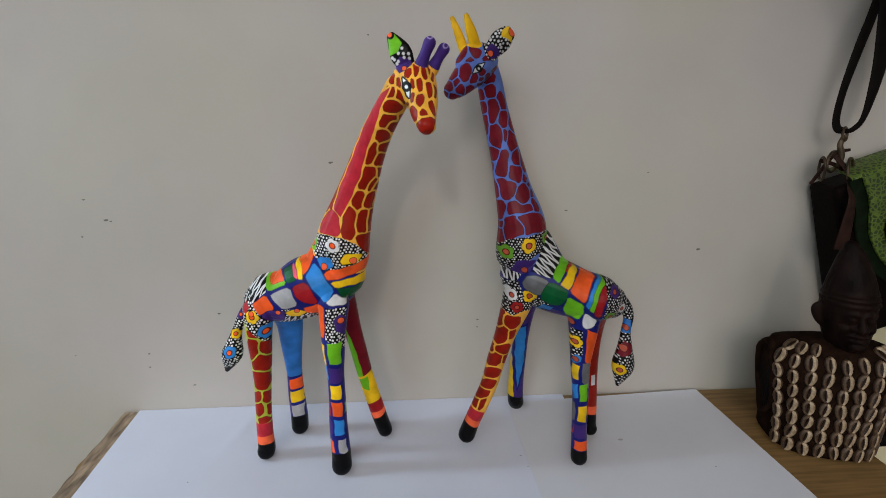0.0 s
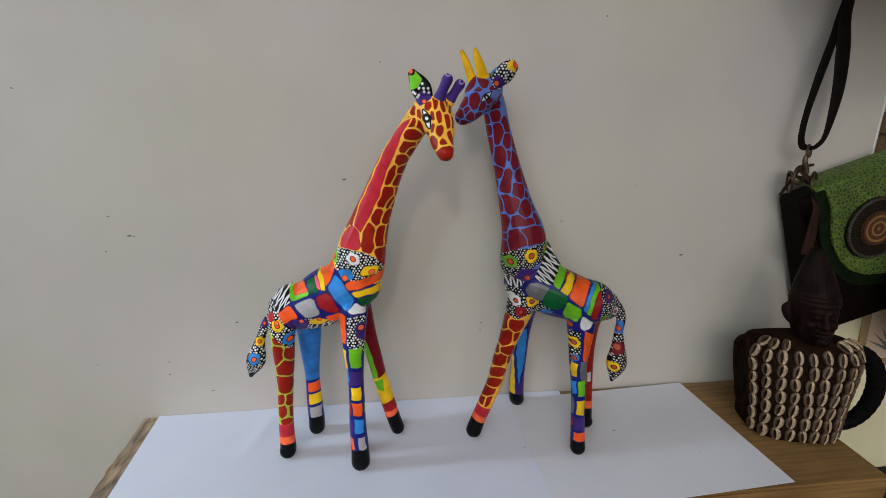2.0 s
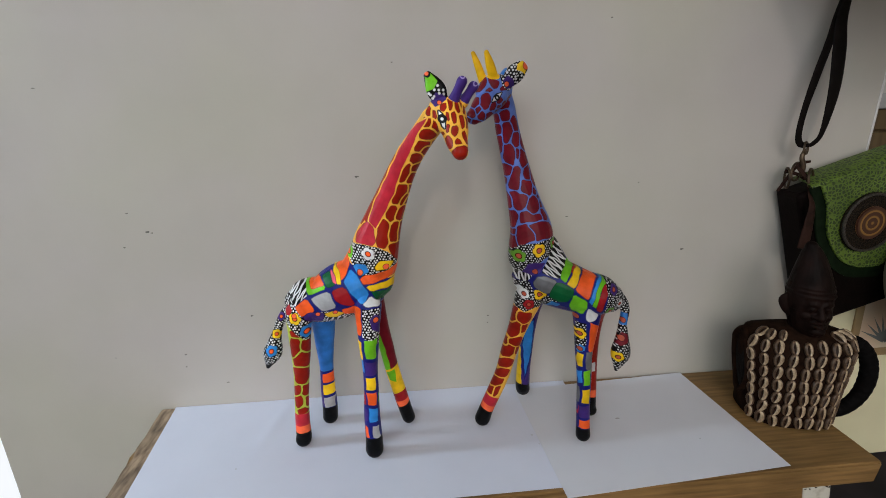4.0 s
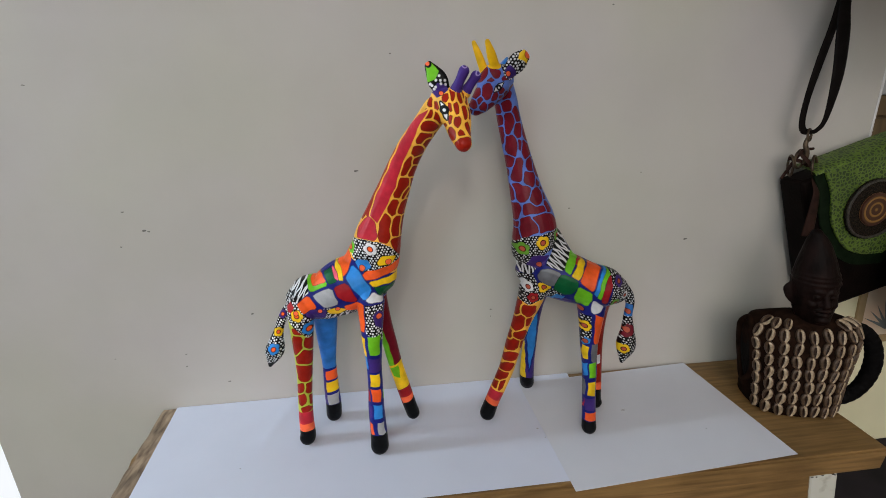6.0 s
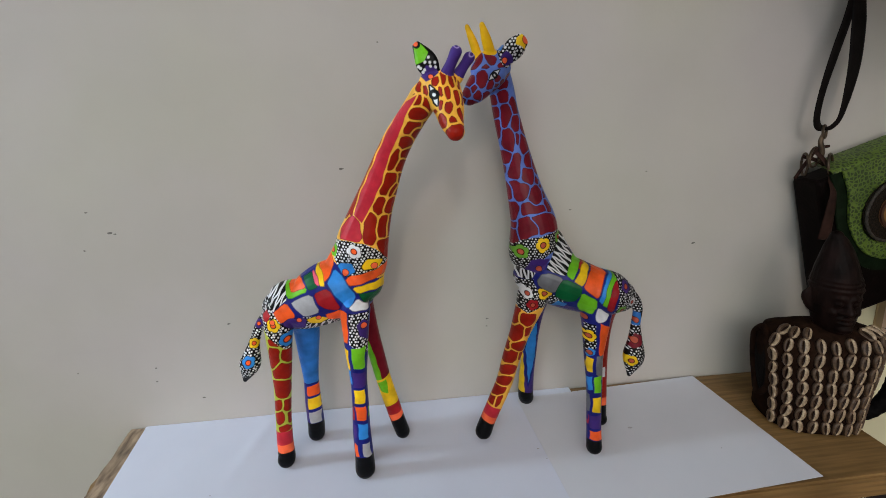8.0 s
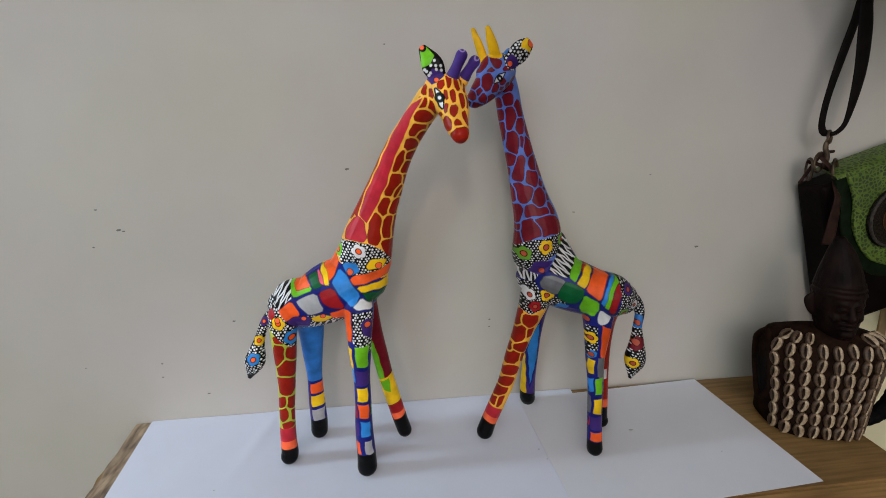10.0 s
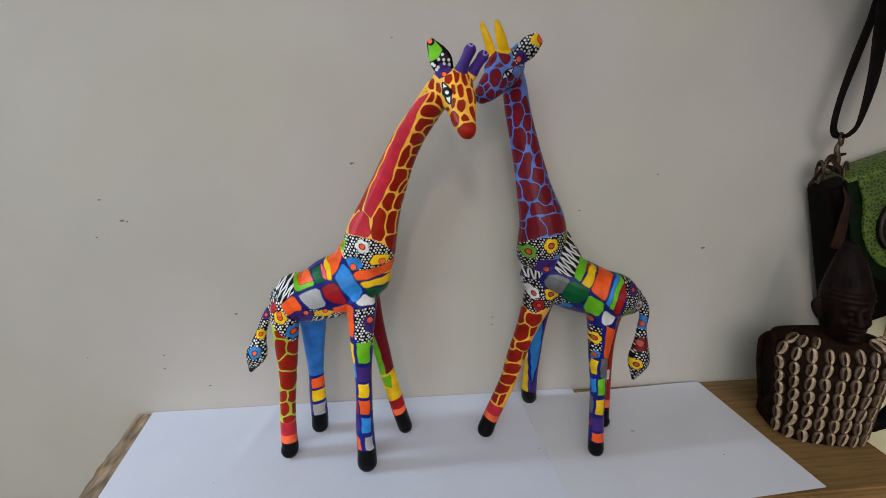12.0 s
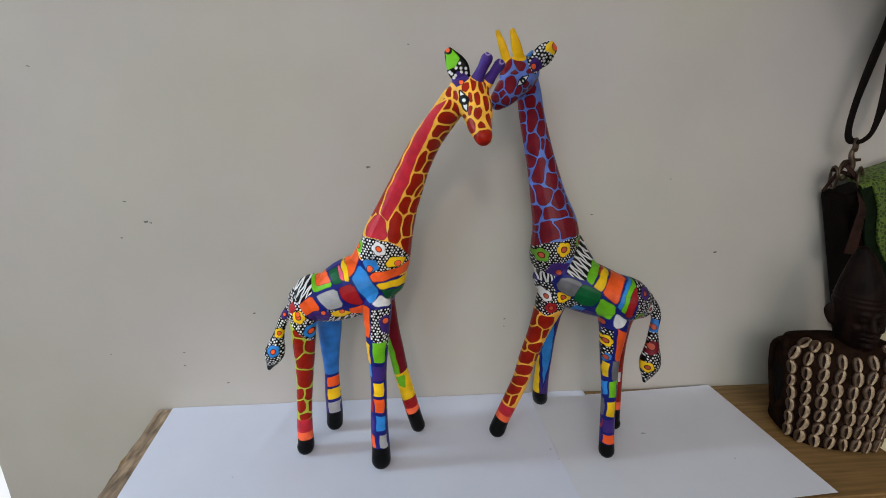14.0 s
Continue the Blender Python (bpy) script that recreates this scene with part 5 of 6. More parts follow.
    b.poly("rear_far", CORAL, 149.8, 47.8, 180.2, 47.5, 181.3, 34.8, 150.7, 36)
    b.poly("rear_far", BLACK, 150.7, 36, 181.3, 34.8, 184.9, -4.5, 153.5, -1)
    b.poly("rear_far", WHITE, 160.6, 94.9, 165.6, 95.4, 167.8, 80.3, 162.7, 79.8)


giraffe("giraffe_figurine", TALL, TALL_EXTRA, paint_tall, "papier-mache giraffe with patchwork body and red-yellow neck, head turned")
giraffe("giraffe_figurine", SHORT, SHORT_EXTRA, paint_short, "papier-mache giraffe with patchwork body and red-blue neck, paint darkened for dimmer light", dimming=0.74)


# ---- shell-covered bust stand and carved head ----
BUST = pose(0.464, -0.113, 0.0, 0, 0, -14)


def bust_section(z):
    """Half width, half depth and roundness of the shell-covered body at a height."""
    a = np.interp(z, [0, 0.05, 0.09, 0.118, 0.134, 0.144], [0.058, 0.061, 0.068, 0.072, 0.066, 0.040])
    b = np.interp(z, [0, 0.05, 0.09, 0.118, 0.134, 0.144], [0.050, 0.048, 0.044, 0.040, 0.034, 0.016])
    return a, b


def bust_point(ang, z, out=0.0):
    a, b = bust_section(z)
    e = 0.72
    c, s = math.cos(ang), math.sin(ang)
    x, y = a * math.copysign(abs(c) ** e, c), b * math.copysign(abs(s) ** e, s)
    n = Vector((c / a, s / b, 0)).normalized()
    return Vector((x, y, z)) + n * out, n


def cowrie_mesh():
    """A cowrie seen on its open side: pale lips, brown inner slopes and a dark slit, with highlight and shade coloured
    in.
    """
    bm = bmesh.new()
    n, rings = 12, []
    for wide, tall, height in ((0.0071, 0.0111, -0.0010), (0.0076, 0.0116, 0.0008), (0.0069, 0.0109, 0.0029), (0.0046, 0.0092, 0.0046), (0.0018, 0.0080, 0.0038), (0.0009, 0.0074, 0.0010)):
        rings.append([bm.verts.new((wide * math.cos(k / n * 2 * math.pi) * (1 + 0.10 * math.sin(k / n * 2 * math.pi)), tall * math.sin(k / n * 2 * math.pi), height)) for k in range(n)])
    for ring, (a, b) in enumerate(zip(rings, rings[1:])):
        for k in range(n):
            # pale right, brown left and dark sides put highlight and shade into the colour
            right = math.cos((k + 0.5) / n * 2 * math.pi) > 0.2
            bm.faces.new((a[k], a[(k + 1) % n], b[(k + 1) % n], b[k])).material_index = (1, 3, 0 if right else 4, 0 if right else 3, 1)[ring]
    bm.faces.new(rings[-1]).material_index = 2
    for ring in rings[-2:]:
        for v in ring:
            v.co.x -= 0.0008
    bm.normal_update()
    me = bpy.data.meshes.new("cowrie")
    bm.to_mesh(me)
    bm.free()
    for m in (M_SHELL, M_SHELLDARK, M_SLIT, M_SHELLLIP, M_SHELLSHADE):
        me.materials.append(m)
    me.polygons.foreach_set("use_smooth", [True] * len(me.polygons))
    return me


def shell_bust():
    t = tagged(new("shell_vest"), "brown felt vest form covered with rows of cowrie shells", "vest form")
    t.matrix_world = BUST
    bm = bmesh.new()
    zs = [0.0015, 0.02, 0.05, 0.08, 0.10, 0.118, 0.127, 0.134, 0.139, 0.142, 0.144]
    segs = 48
    rings = [[bm.verts.new(bust_point(k / segs * 2 * math.pi, z)[0]) for k in range(segs)] for z in zs]
    for a, b in zip(rings, rings[1:]):
        for k in range(segs):
            bm.faces.new((a[k], a[(k + 1) % segs], b[(k + 1) % segs], b[k]))
    bm.faces.new(rings[0][::-1])
    bm.faces.new(rings[-1])
    part("felt_body", bm, M_CLOTH, t, smooth=True)
    # arm hole: a felt rim round a black plate that paints the hollow's shade
    rim = []
    for k in range(25):
        a = k / 24 * 2 * math.pi
        z = 0.082 + 0.050 * math.sin(a)
        y = 0.002 + 0.021 * math.cos(a)
        w, d = bust_section(z)
        rim.append((-w * 0.985 - 0.004 + 0.004 * abs(math.cos(a)), y, z, 0.0045))
    hem = part("arm_hole_rim", tube_bm(rim, 60, 10, thin=(1, 0, 0), caps=False), M_CLOTH, t, smooth=True)
    bm = bmesh.new()
    vs = [bm.verts.new((p[0] + 0.0005, p[1], p[2])) for p in rim[:-1]]
    bm.faces.new(vs)
    ext = bmesh.ops.extrude_face_region(bm, geom=bm.faces[:])
    bmesh.ops.translate(bm, verts=[g for g in ext["geom"] if isinstance(g, bmesh.types.BMVert)], vec=(0.003, 0, 0))
    part("arm_hole", bm, M_RING, hem, "black plate painting the shade inside the arm hole")
    me = cowrie_mesh()
    random.seed(11)
    # columns run down from the shoulders; columns stand closer than the shells are long
    fine = [radians(204 + k * 0.25) for k in range(616)]
    run, last, stops = 0.0, None, []
    for a in fine:
        p = bust_point(a, 0.06)[0]
        run += (p - last).length if last else 0.0156
        last = p
        if run >= 0.0156:
            stops.append(a)
            run = 0.0
    for ang in stops:
        top = 0.1425 if ang < math.radians(256) or ang > math.radians(305) else 0.130
        z, run, last = 0.0115 + random.uniform(-0.0015, 0.002), 1.0, None
        while z < top:
            p, n = bust_point(ang, z, 0.0005)
            run += (p - last).length if last else 0
            last = p
            if run >= 0.0186:
                run = random.uniform(-0.0008, 0.0008)
                p, n = bust_point(ang + random.uniform(-0.015, 0.015), z, 0.0005)
                up = (bust_point(ang, min(z + 0.004, 0.1435))[0] - bust_point(ang, max(z - 0.004, 0.002))[0]).normalized()
                side = up.cross(n).normalized()
                turn = Matrix((side, up, side.cross(up))).transposed().to_4x4()
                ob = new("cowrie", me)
                ob.parent = t
                k = random.uniform(0.86, 0.98)
                ob.matrix_local = Matrix.Translation(p) @ turn @ pose(0, 0, 0, 0, 0, random.uniform(-16, 10)) @ Matrix.Diagonal((k * random.uniform(0.86, 1.02), k, 1, 1))
            z += 0.0004
    ring = []
    for k in range(85):
        a = radians(118 - k * 2.8)
        ring.append((0.069 + 0.0408 * math.cos(a), 0.0, 0.062 + 0.060 * math.sin(a), 0.0116 - 0.0025 * abs(k - 42) / 42 + 0.0003 * math.sin(k * 1.6)))
    part("arm_ring", tube_bm(ring, 170, 16, thin=(0, 1, 0), flat=0.9), M_RING, t, "thick black woven arm ring", smooth=True)
    return t


shell_bust()


def carved_head():
    """A carved head that looks out from the wall, with a tall cap ending in a blunt point and a ribbed brim."""
    facing, side = Vector((-0.28, -0.96, 0)), Vector((0.96, -0.28, 0))

    def at(z, out, across, r):
        x = np.interp(z, [0.142, 0.16, 0.178, 0.194, 0.22], [0.470, 0.466, 0.463, 0.461, 0.458])
        return (*(Vector((x, -0.124, z)) + facing * out + side * across), r)

    def girdle(z, radius, r):
        return [at(z, radius * math.cos(a), radius * math.sin(a), r) for a in np.linspace(0, 2 * math.pi, 29)]

    pieces = [
        tube([(0.472, -0.121, 0.112, 0.030), (0.471, -0.122, 0.126, 0.0225), (0.470, -0.123, 0.142, 0.0205)], 10),
        tube([(0.470, -0.124, 0.142, 0.0205), (0.466, -0.124, 0.160, 0.0250), (0.463, -0.124, 0.178, 0.0268), (0.461, -0.124, 0.194, 0.0265)], 20),
        tube([(0.460, -0.124, 0.190, 0.0282), (0.4595, -0.124, 0.201, 0.0278), (0.457, -0.123, 0.222, 0.0240), (0.4545, -0.122, 0.242, 0.0182), (0.4515, -0.121, 0.257, 0.0126), (0.449, -0.121, 0.265, 0.0080)], 30),
        tube([at(0.188, 0.019, -0.018, 0.003), at(0.191, 0.0265, -0.008, 0.0036), at(0.188, 0.0265, 0.0, 0.003), at(0.191, 0.0265, 0.008, 0.0036), at(0.188, 0.019, 0.018, 0.003)], 24, 10),
        tube([at(0.190, 0.0255, 0, 0.0030), at(0.181, 0.0295, 0, 0.0036), at(0.173, 0.0325, 0, 0.0052)], 12, 12),
        tube([at(0.172, 0.0270, -0.0065, 0.0032), at(0.1725, 0.0300, 0, 0.0036), at(0.172, 0.0270, 0.0065, 0.0032)], 12, 10),
        tube([at(0.1625, 0.0235, -0.010, 0.0018), at(0.1635, 0.0285, 0, 0.0030), at(0.1625, 0.0235, 0.010, 0.0018)], 14, 10),
        tube([at(0.1565, 0.0225, -0.009, 0.0018), at(0.1560, 0.0275, 0, 0.0032), at(0.1565, 0.0225, 0.009, 0.0018)], 14, 10),
        tube([at(0.1465, 0.0190, -0.004, 0.0060), at(0.1460, 0.0205, 0.004, 0.0060)], 8, 12),
    ]
    for z, radius in ((0.1995, 0.0282), (0.2060, 0.0272), (0.2115, 0.0258)):
        pieces.append(tube(girdle(z, radius, 0.0016), 60, 8, thin=(0, 0, 1), caps=False))
    for k in (-1, 1):
        pieces.append(tube([at(0.1845, 0.0232, k * 0.0130, 0.0020), at(0.1835, 0.0255, k * 0.0090, 0.0042), at(0.1825, 0.0248, k * 0.0050, 0.0020)], 10, 10))
        pieces.append(tube([at(0.1740, 0.0185, k * 0.0150, 0.0050), at(0.1700, 0.0200, k * 0.0130, 0.0060)], 8, 12))
    pieces.append(tube([at(0.1930, 0.000, -0.0290, 0.0042), at(0.1860, 0.000, -0.0335, 0.0062), at(0.1740, 0.002, -0.0310, 0.0056), at(0.1650, 0.003, -0.0260, 0.0036)], 14, 12, thin=tuple(facing), flat=0.6))
    me, co = fused(pieces, 0.0011, 5)
    me.materials.append(M_CARVED)
    me.name = "carved_head"
    return tagged(new("carved_head", me), "dark carved wooden head with tall pointed ribbed cap", "carving")


carved_head()


# ---- shoulder bag hanging on the wall ----
BAG = pose(0.472, -0.004, 0.342, 0, -18, 0)  # at the top left corner, x along the width, z up along the height


def leaf_leather():
    """Lime leather with an embossed net of dark veins."""
    m = material("lime_embossed_leather", (0.112, 0.175, 0.020), (0.070, 0.118, 0.011), 40, 0.5, bump=0)
    nt = m.node_tree
    p = nt.nodes["Principled BSDF"]
    tc = [n for n in nt.nodes if n.type == "TEX_COORD"][0]
    old = p.inputs["Base Color"].links[0].from_socket
    v = nt.nodes.new("ShaderNodeTexVoronoi")
    v.feature = "DISTANCE_TO_EDGE"
    v.inputs["Scale"].default_value = 185
    nt.links.new(tc.outputs["Object"], v.inputs["Vector"])
    r = nt.nodes.new("ShaderNodeMapRange")
    r.inputs["From Min"].default_value, r.inputs["From Max"].default_value = 0.09, 0.19
    nt.links.new(v.outputs["Distance"], r.inputs[0])
    mx = nt.nodes.new("ShaderNodeMix")
    mx.data_type = "RGBA"
    mx.inputs[7].default_value = (0.017, 0.036, 0.006, 1)
    nt.links.new(r.outputs[0], mx.inputs[0])
    nt.links.new(old, mx.inputs[6])
    nt.links.new(mx.outputs[2], p.inputs["Base Color"])
    b = nt.nodes.new("ShaderNodeBump")
    b.inputs["Strength"].default_value, b.inputs["Distance"].default_value, b.invert = 0.6, 0.001, True
    nt.links.new(r.outputs[0], b.inputs["Height"])
    nt.links.new(b.outputs[0], p.inputs["Normal"])
    return m


def ringed(name, colours, scale):
    m = material(name, (0.4, 0.25, 0.08), None, 40, 0.5, bump=0.2)
    nt = m.node_tree
    p = nt.nodes["Principled BSDF"]
    tc = [n for n in nt.nodes if n.type == "TEX_COORD"][0]
    sep = nt.nodes.new("ShaderNodeVectorMath")
    sep.operation = "LENGTH"
    nt.links.new(tc.outputs["Object"], sep.inputs[0])
    mul = nt.nodes.new("ShaderNodeMath")
    mul.operation, mul.inputs[1].default_value = "MULTIPLY", scale
    nt.links.new(sep.outputs["Value"], mul.inputs[0])
    fr = nt.nodes.new("ShaderNodeMath")
    fr.operation = "FRACT"
    nt.links.new(mul.outputs[0], fr.inputs[0])
    r = nt.nodes.new("ShaderNodeValToRGB")
    r.color_ramp.elements[0].color, r.color_ramp.elements[1].color = (*colours[0], 1), (*colours[1], 1)
    r.color_ramp.elements[0].position, r.color_ramp.elements[1].position = 0.24, 0.44
    nt.links.new(fr.outputs[0], r.inputs[0])
    nt.links.new(r.outputs[0], p.inputs["Base Color"])
    return m


M_LIME = leaf_leather()
M_DISC = material("dark_beaded_leather", (0.022, 0.0145, 0.0085), (0.004, 0.003, 0.0025), 420, 0.55, bump=1.0, bump_scale=420, low=0.45, high=0.58, specular=0.1)
M_ROPE = material("greyish_rope", (0.046, 0.036, 0.026), (0.010, 0.008, 0.006), 300, 0.7, bump=0.5)
M_SPIRAL = ringed("ringed_amber_button", (rgb(0x84602a), rgb(0x3a1a08)), 118.0)


def outline_panel(points, y, thick, bevel=0.0008):
    """A flat panel from an outline in x, z, facing -y."""
    bm = bmesh.new()
    vs = [bm.verts.new((x, y, z)) for x, z in points]
    bm.faces.new(vs)
    ext = bmesh.ops.extrude_face_region(bm, geom=bm.faces[:])
    bmesh.ops.translate(bm, verts=[g for g in ext["geom"] if isinstance(g, bmesh.types.BMVert)], vec=(0, thick, 0))
    bmesh.ops.recalc_face_normals(bm, faces=bm.faces[:])
    if bevel:
        bmesh.ops.bevel(bm, geom=[e for e in bm.edges if abs(e.verts[0].co.y - e.verts[1].co.y) < 1e-6], offset=bevel, segments=2, affect="EDGES")
    return bm


def flap_outline(edge):
    """The curved outline of the flap, alike on both sides of its middle."""
    left = [tuple(p) for p in spline(edge, 22)]
    mid = 0.112
    return left + [(2 * mid - x, z) for x, z in left[::-1]]


def bag():
    t = tagged(new("shoulder_bag"), "dark leather shoulder bag with lime embossed flap, hung on the wall", "bag")
    t.matrix_world = BAG
    bm = box_bm(0.0, 0.224, -0.050, -0.004, -0.248, -0.020, 0.006, 3)
    for v in bm.verts:
        if v.co.z < -0.1:
            v.co.x += 0.006 if v.co.x < 0.1 else -0.006
        v.co.y += 0.003 * noise.noise(v.co * 14)
    part("bag_body", bm, M_LEATHER, t, smooth=False)
    part("flap_border", outline_panel(flap_outline([(0.014, -0.014), (0.019, -0.045), (0.018, -0.090), (0.029, -0.136), (0.061, -0.178), (0.111, -0.197)]), -0.0535, 0.003), M_GREENEDGE, t, "dark green embossed leather border")
    part("flap", outline_panel(flap_outline([(0.029, -0.014), (0.0355, -0.050), (0.033, -0.096), (0.0495, -0.142), (0.077, -0.166), (0.111, -0.177)]), -0.0575, 0.0035), M_LIME, t, "lime green embossed leather flap")
    bm = bmesh.new()
    # rolled top of the flap
    rows = []
    for k in range(9):
        a = radians(90 * k / 8)
        rows.append([bm.verts.new((x, -0.0555 + 0.040 * (1 - math.cos(a)), -0.0142 + 0.010 * math.sin(a))) for x in np.linspace(0.016, 0.208, 12)])
    for a, b in zip(rows, rows[1:]):
        for k in range(11):
            bm.faces.new((a[k], a[k + 1], b[k + 1], b[k]))
    part("flap_top", bm, M_LIME, t, smooth=True)
    def disc(name, radius, y0, y1, mat, label):
        bm = bmesh.new()
        bmesh.ops.create_cone(bm, cap_ends=True, segments=40, radius1=radius, radius2=radius, depth=y1 - y0, matrix=pose(0, 0, 0, 90))
        bmesh.ops.bevel(bm, geom=[e for e in bm.edges if len(e.link_faces) == 2 and e.calc_face_angle(0) > 1], offset=0.0015, segments=2, affect="EDGES")
        ob = part(name, bm, mat, t, label)
        ob.location = (0.096, (y0 + y1) / 2, -0.096)
        return ob
    medallion = disc("medallion", 0.046, -0.0625, -0.0575, M_DISC, "dark beaded round medallion")
    rope = [(0.0435 * math.cos(a), 0, 0.0435 * math.sin(a), 0.0019 + 0.0005 * (k % 2)) for k, a in enumerate(np.linspace(0, 2 * math.pi, 97))]
    rim = part("medallion_rim", tube_bm(rope, 194, 8, thin=(0, 1, 0), caps=False), M_ROPE, medallion, "twisted greyish rope edge", smooth=True)
    rim.location = (0, -0.0628 - medallion.location.y, 0)
    button = disc("button", 0.0255, -0.0655, -0.0620, M_SPIRAL, "amber button with concentric rings")
    button.parent, button.location = medallion, button.location - medallion.location
    # rings and thongs at the corner
    def hoop(name, cx, cy, cz, r, wire, turn, mat, label=""):
        pts = [(r * math.cos(a), 0, r * 1.25 * math.sin(a), wire) for a in np.linspace(0, 2 * math.pi, 25)]
        ob = part(name, tube_bm(pts, 40, 8, thin=(0, 1, 0), caps=False), mat, t, label, smooth=True)
        ob.location, ob.rotation_euler = (cx, cy, cz), [radians(v) for v in turn]
        return ob
    inv = BAG.inverted()
    for x, y, z, rad, wire, turn in ((0.490, -0.036, 0.3895, 0.0066, 0.0017, (0, 18, 30)), (0.501, -0.044, 0.345, 0.012, 0.0018, (0, 30, 35)), (0.475, -0.030, 0.345, 0.0125, 0.0017, (10, -14, 60)), (0.484, -0.034, 0.355, 0.011, 0.0018, (0, 50, 20))):
        hoop("ring", *(inv @ Vector((x, y, z))), rad, wire, turn, M_METAL, "old brass ring")
    def thong(name, pts, mat, label, flat=0.4):
        rows = [(*(inv @ Vector(p[:3])), p[3]) for p in pts]
        return part(name, tube_bm(rows, 40, 10, thin=(0, 1, 0), flat=flat), mat, t, label, smooth=True)
    thong("clasp", [(0.489, -0.036, 0.386, .003), (0.486, -0.037, 0.376, .0035), (0.490, -0.038, 0.362, .004), (0.489, -0.038, 0.350, .003)], M_METAL, "worn brass clasp", 0.8)
    thong("thong", [(0.464, -0.030, 0.326, .0028), (0.472, -0.034, 0.346, .003), (0.484, -0.036, 0.366, .003), (0.500, -0.038, 0.370, .0018)], M_THONG, "reddish leather thong")
    thong("thong", [(0.480, -0.040, 0.362, .003), (0.494, -0.046, 0.345, .0032), (0.494, -0.056, 0.322, .0032), (0.493, -0.064, 0.310, .0050), (0.492, -0.066, 0.292, .0070), (0.491, -0.067, 0.272, .0085), (0.490, -0.067, 0.246, .0100)], M_THONG, "broad reddish suede tassel", 0.16)
    thong("thong", [(0.470, -0.030, 0.356, .0024), (0.488, -0.036, 0.350, .0026), (0.502, -0.044, 0.338, .0022)], M_THONG, "reddish leather thong")
    thong("strap", [(0.4890, -.036, .393, 0.0032), (0.4780, -.036, .397, 0.0052), (0.4735, -.036, .412, 0.0052), (0.4770, -.034, .445, 0.0054), (0.4862, -.032, .490, 0.0066), (0.4985, -.028, .533, 0.0066), (0.5080, -.022, .566, 0.0062), (0.5176, -.020, .610, 0.0052), (0.5241, -.018, .652, 0.0052)], M_STRAP, "folded black-brown leather strap", 0.16)
    thong("strap", [(0.4890, -.036, .393, 0.0022), (0.5000, -.036, .396, 0.0036), (0.5105, -.036, .413, 0.0046), (0.5165, -.034, .470, 0.0094), (0.5148, -.030, .524, 0.0110), (0.5138, -.024, .566, 0.0092), (0.5206, -.022, .610, 0.0059), (0.5261, -.020, .652, 0.0059)], M_STRAP, "folded black-brown leather strap", 0.16)
    return t


bag()


# ---- things beyond the table's end ----
def leaning_picture():
    t = tagged(new("framed_picture"), "pale yellow framed picture of a palm, leaning on the wall", "picture")
    t.matrix_world = pose(0.595, -0.032, -0.184, -3, 0, 0)
    part("board", box_bm(0.0, 0.45, 0, 0.012, 0, 0.42, 0.002), M_YELLOW, t)
    part("frame_strip", box_bm(0.072, 0.086, -0.004, 0.0, 0.222, 0.42, 0.001), M_FRAME, t, "tan frame strip")
    part("frame_strip", box_bm(0.072, 0.45, -0.004, 0.0, 0.208, 0.222, 0.001), M_FRAME, t, "tan frame strip")
    field = part("painted_field", box_bm(0.086, 0.45, -0.002, 0.0, 0.222, 0.42), M_PEACH, t, "peach and grey painted field")
    bm = bmesh.new()
    for k in range(9):
        a = radians(20 + k * 17)
        x0, z0 = 0.135, 0.236
        d, n = Vector((math.cos(a), 0, math.sin(a))), Vector((-math.sin(a), 0, math.cos(a)))
        p = Vector((x0, -0.0045, z0))
        vs = [bm.verts.new(p + n * 0.004), bm.verts.new(p - n * 0.004), bm.verts.new(p + d * 0.055)]
        bm.faces.new(vs)
    part("palm", bm, M_GREY, field, "grey painted palm leaves")
    return t


leaning_picture()


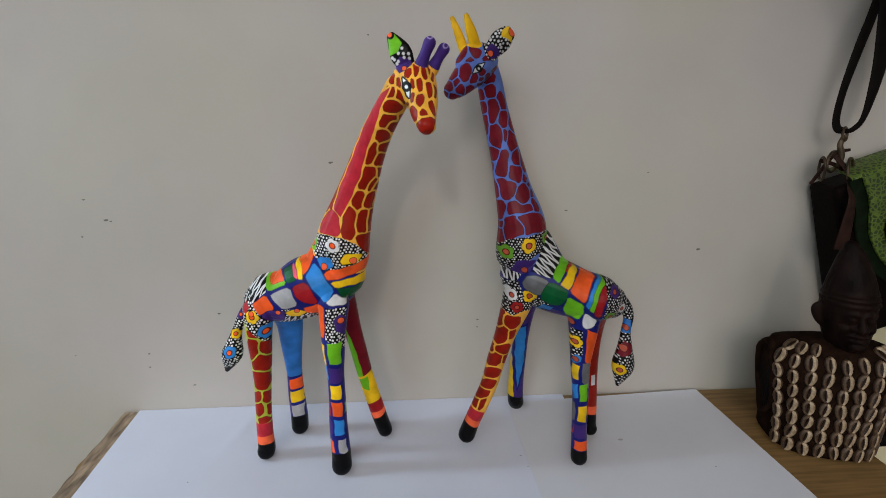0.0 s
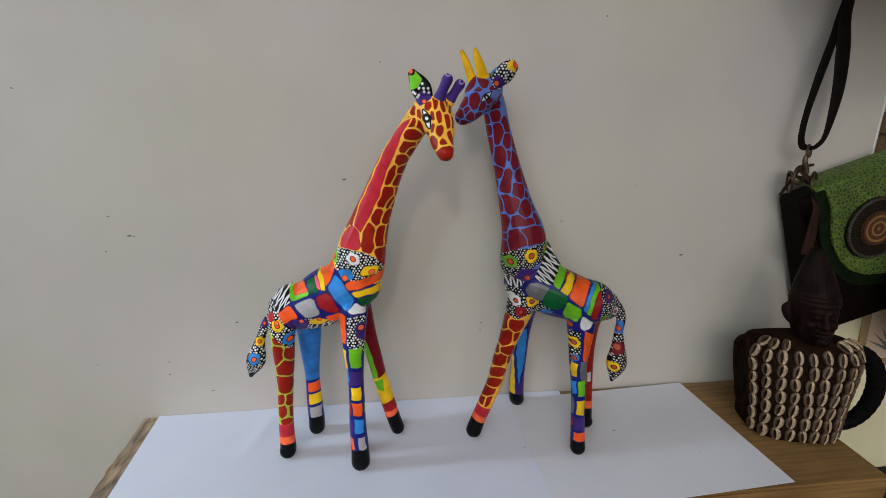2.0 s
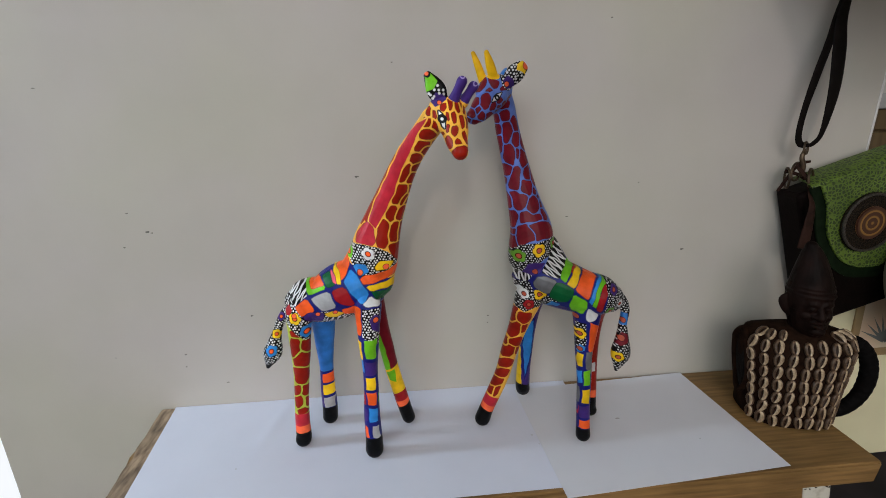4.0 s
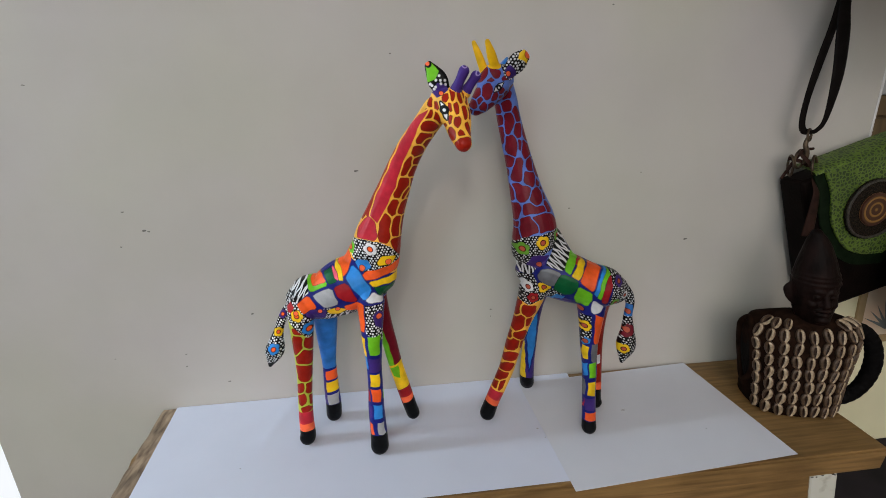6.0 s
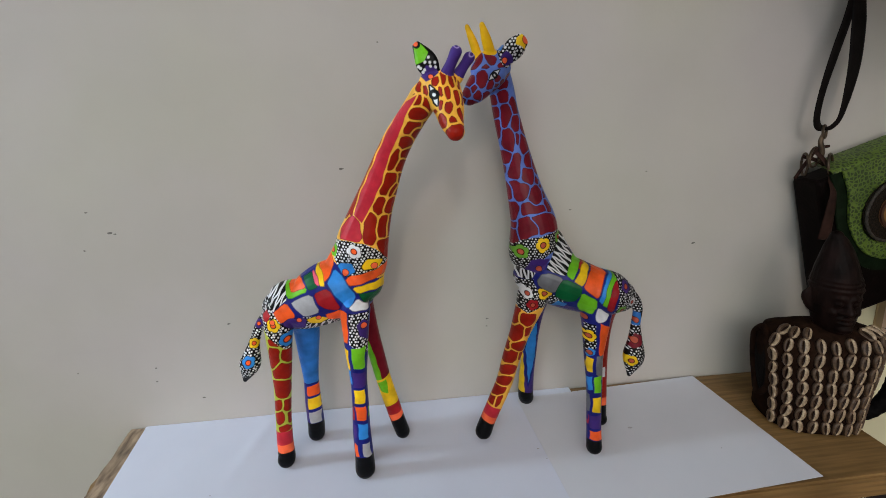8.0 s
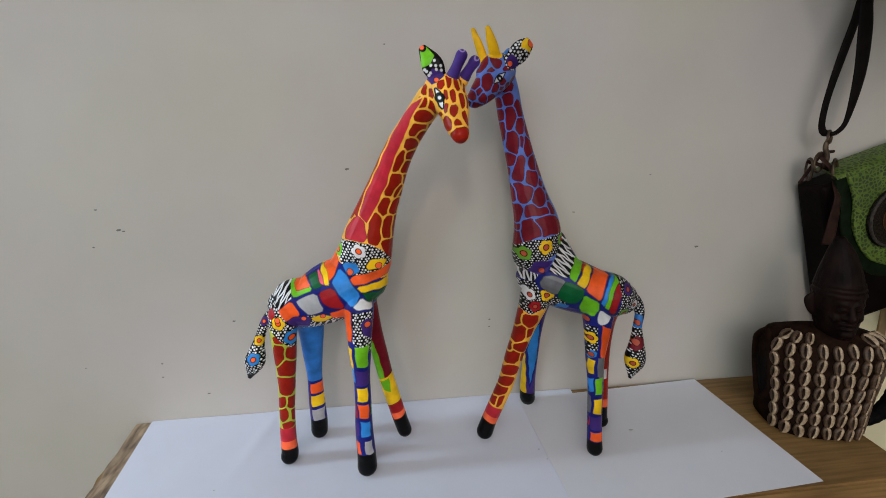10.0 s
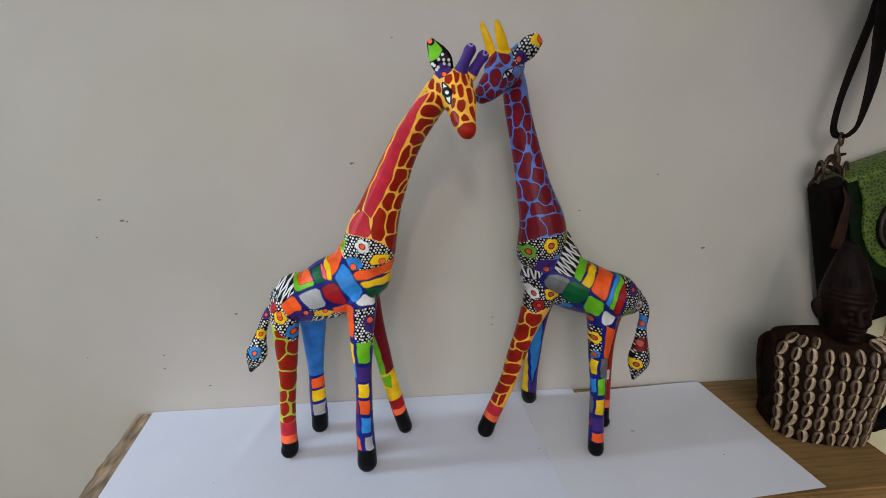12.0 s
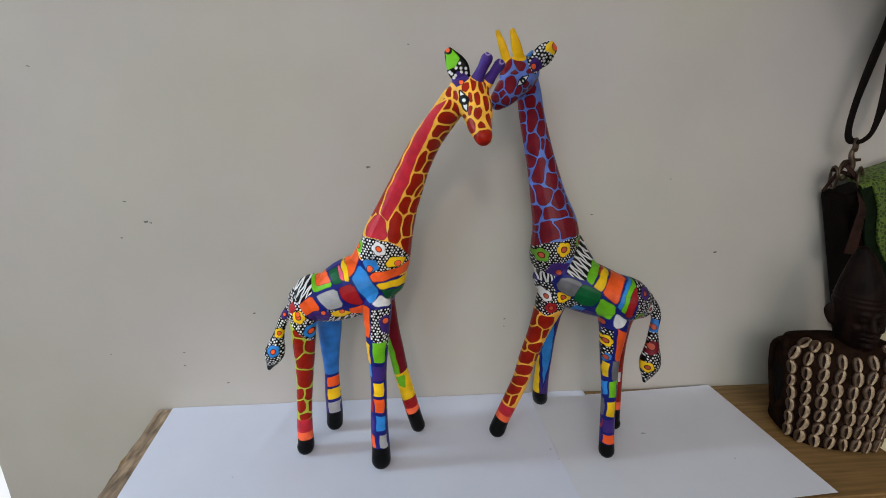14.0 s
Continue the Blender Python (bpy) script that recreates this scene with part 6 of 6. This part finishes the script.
def hanging_gourd():
    t = tagged(new("hanging_gourd"), "smooth cream gourd hanging on a cord from the shelf", "gourd")
    prof = [(0.0, -0.125), (0.040, -0.119), (0.075, -0.095), (0.096, -0.045), (0.100, 0.005), (0.086, 0.060), (0.050, 0.105), (0.018, 0.135), (0.010, 0.155), (0.0, 0.157)]
    bm = bmesh.new()
    segs, rows = 40, []
    for r, z in spline(prof, 44):
        rows.append([bm.verts.new((0.716 + max(r, 0.0004) * math.cos(k / segs * 2 * math.pi), -0.131 + max(r, 0.0004) * math.sin(k / segs * 2 * math.pi), 0.222 + z)) for k in range(segs)])
    for a, b in zip(rows, rows[1:]):
        for k in range(segs):
            bm.faces.new((a[k], a[(k + 1) % segs], b[(k + 1) % segs], b[k]))
    bm.faces.new(rows[0][::-1])
    bm.faces.new(rows[-1])
    part("gourd_body", bm, M_CREAM, t, smooth=True)
    part("cord", tube_bm([(0.716, -0.131, 0.37, 0.0022), (0.716, -0.131, 0.50, 0.0022), (0.716, -0.131, 0.652, 0.0022)], 12, 8), M_STRAP, t, "dark cord")
    return t


hanging_gourd()
structure("wall_shelf", box_bm(0.40, 0.80, -0.40, -0.001, 0.645, 0.668, 0.002), M_WOOD, "wooden wall shelf from which bags hang")
chest = tagged(new("chest"), "dark low chest below the leaning picture", "chest")
part("chest_body", box_bm(0.52, 1.20, -0.30, -0.002, -0.75, -0.20, 0.006), M_DARK, chest)
part("lid", box_bm(0.51, 1.21, -0.31, -0.002, -0.20, -0.185, 0.004), M_DARK, chest)


def cabinet():
    t = tagged(new("cabinet"), "brown wooden cabinet beyond the wall's end", "cabinet")
    part("carcass", box_bm(0.66, 1.5, 0.35, 0.75, -0.75, 0.44, 0.003), M_CABINET, t)
    part("drawer_front", box_bm(0.665, 1.49, 0.335, 0.35, 0.26, 0.387, 0.002), M_CABINET, t)
    part("drawer_front", box_bm(0.665, 1.49, 0.335, 0.35, 0.393, 0.438, 0.002), M_CABINET, t)
    part("top", box_bm(0.65, 1.51, 0.33, 0.76, 0.44, 0.475, 0.003), M_CABTOP, t, "pale grey painted top")
    return t


cabinet()
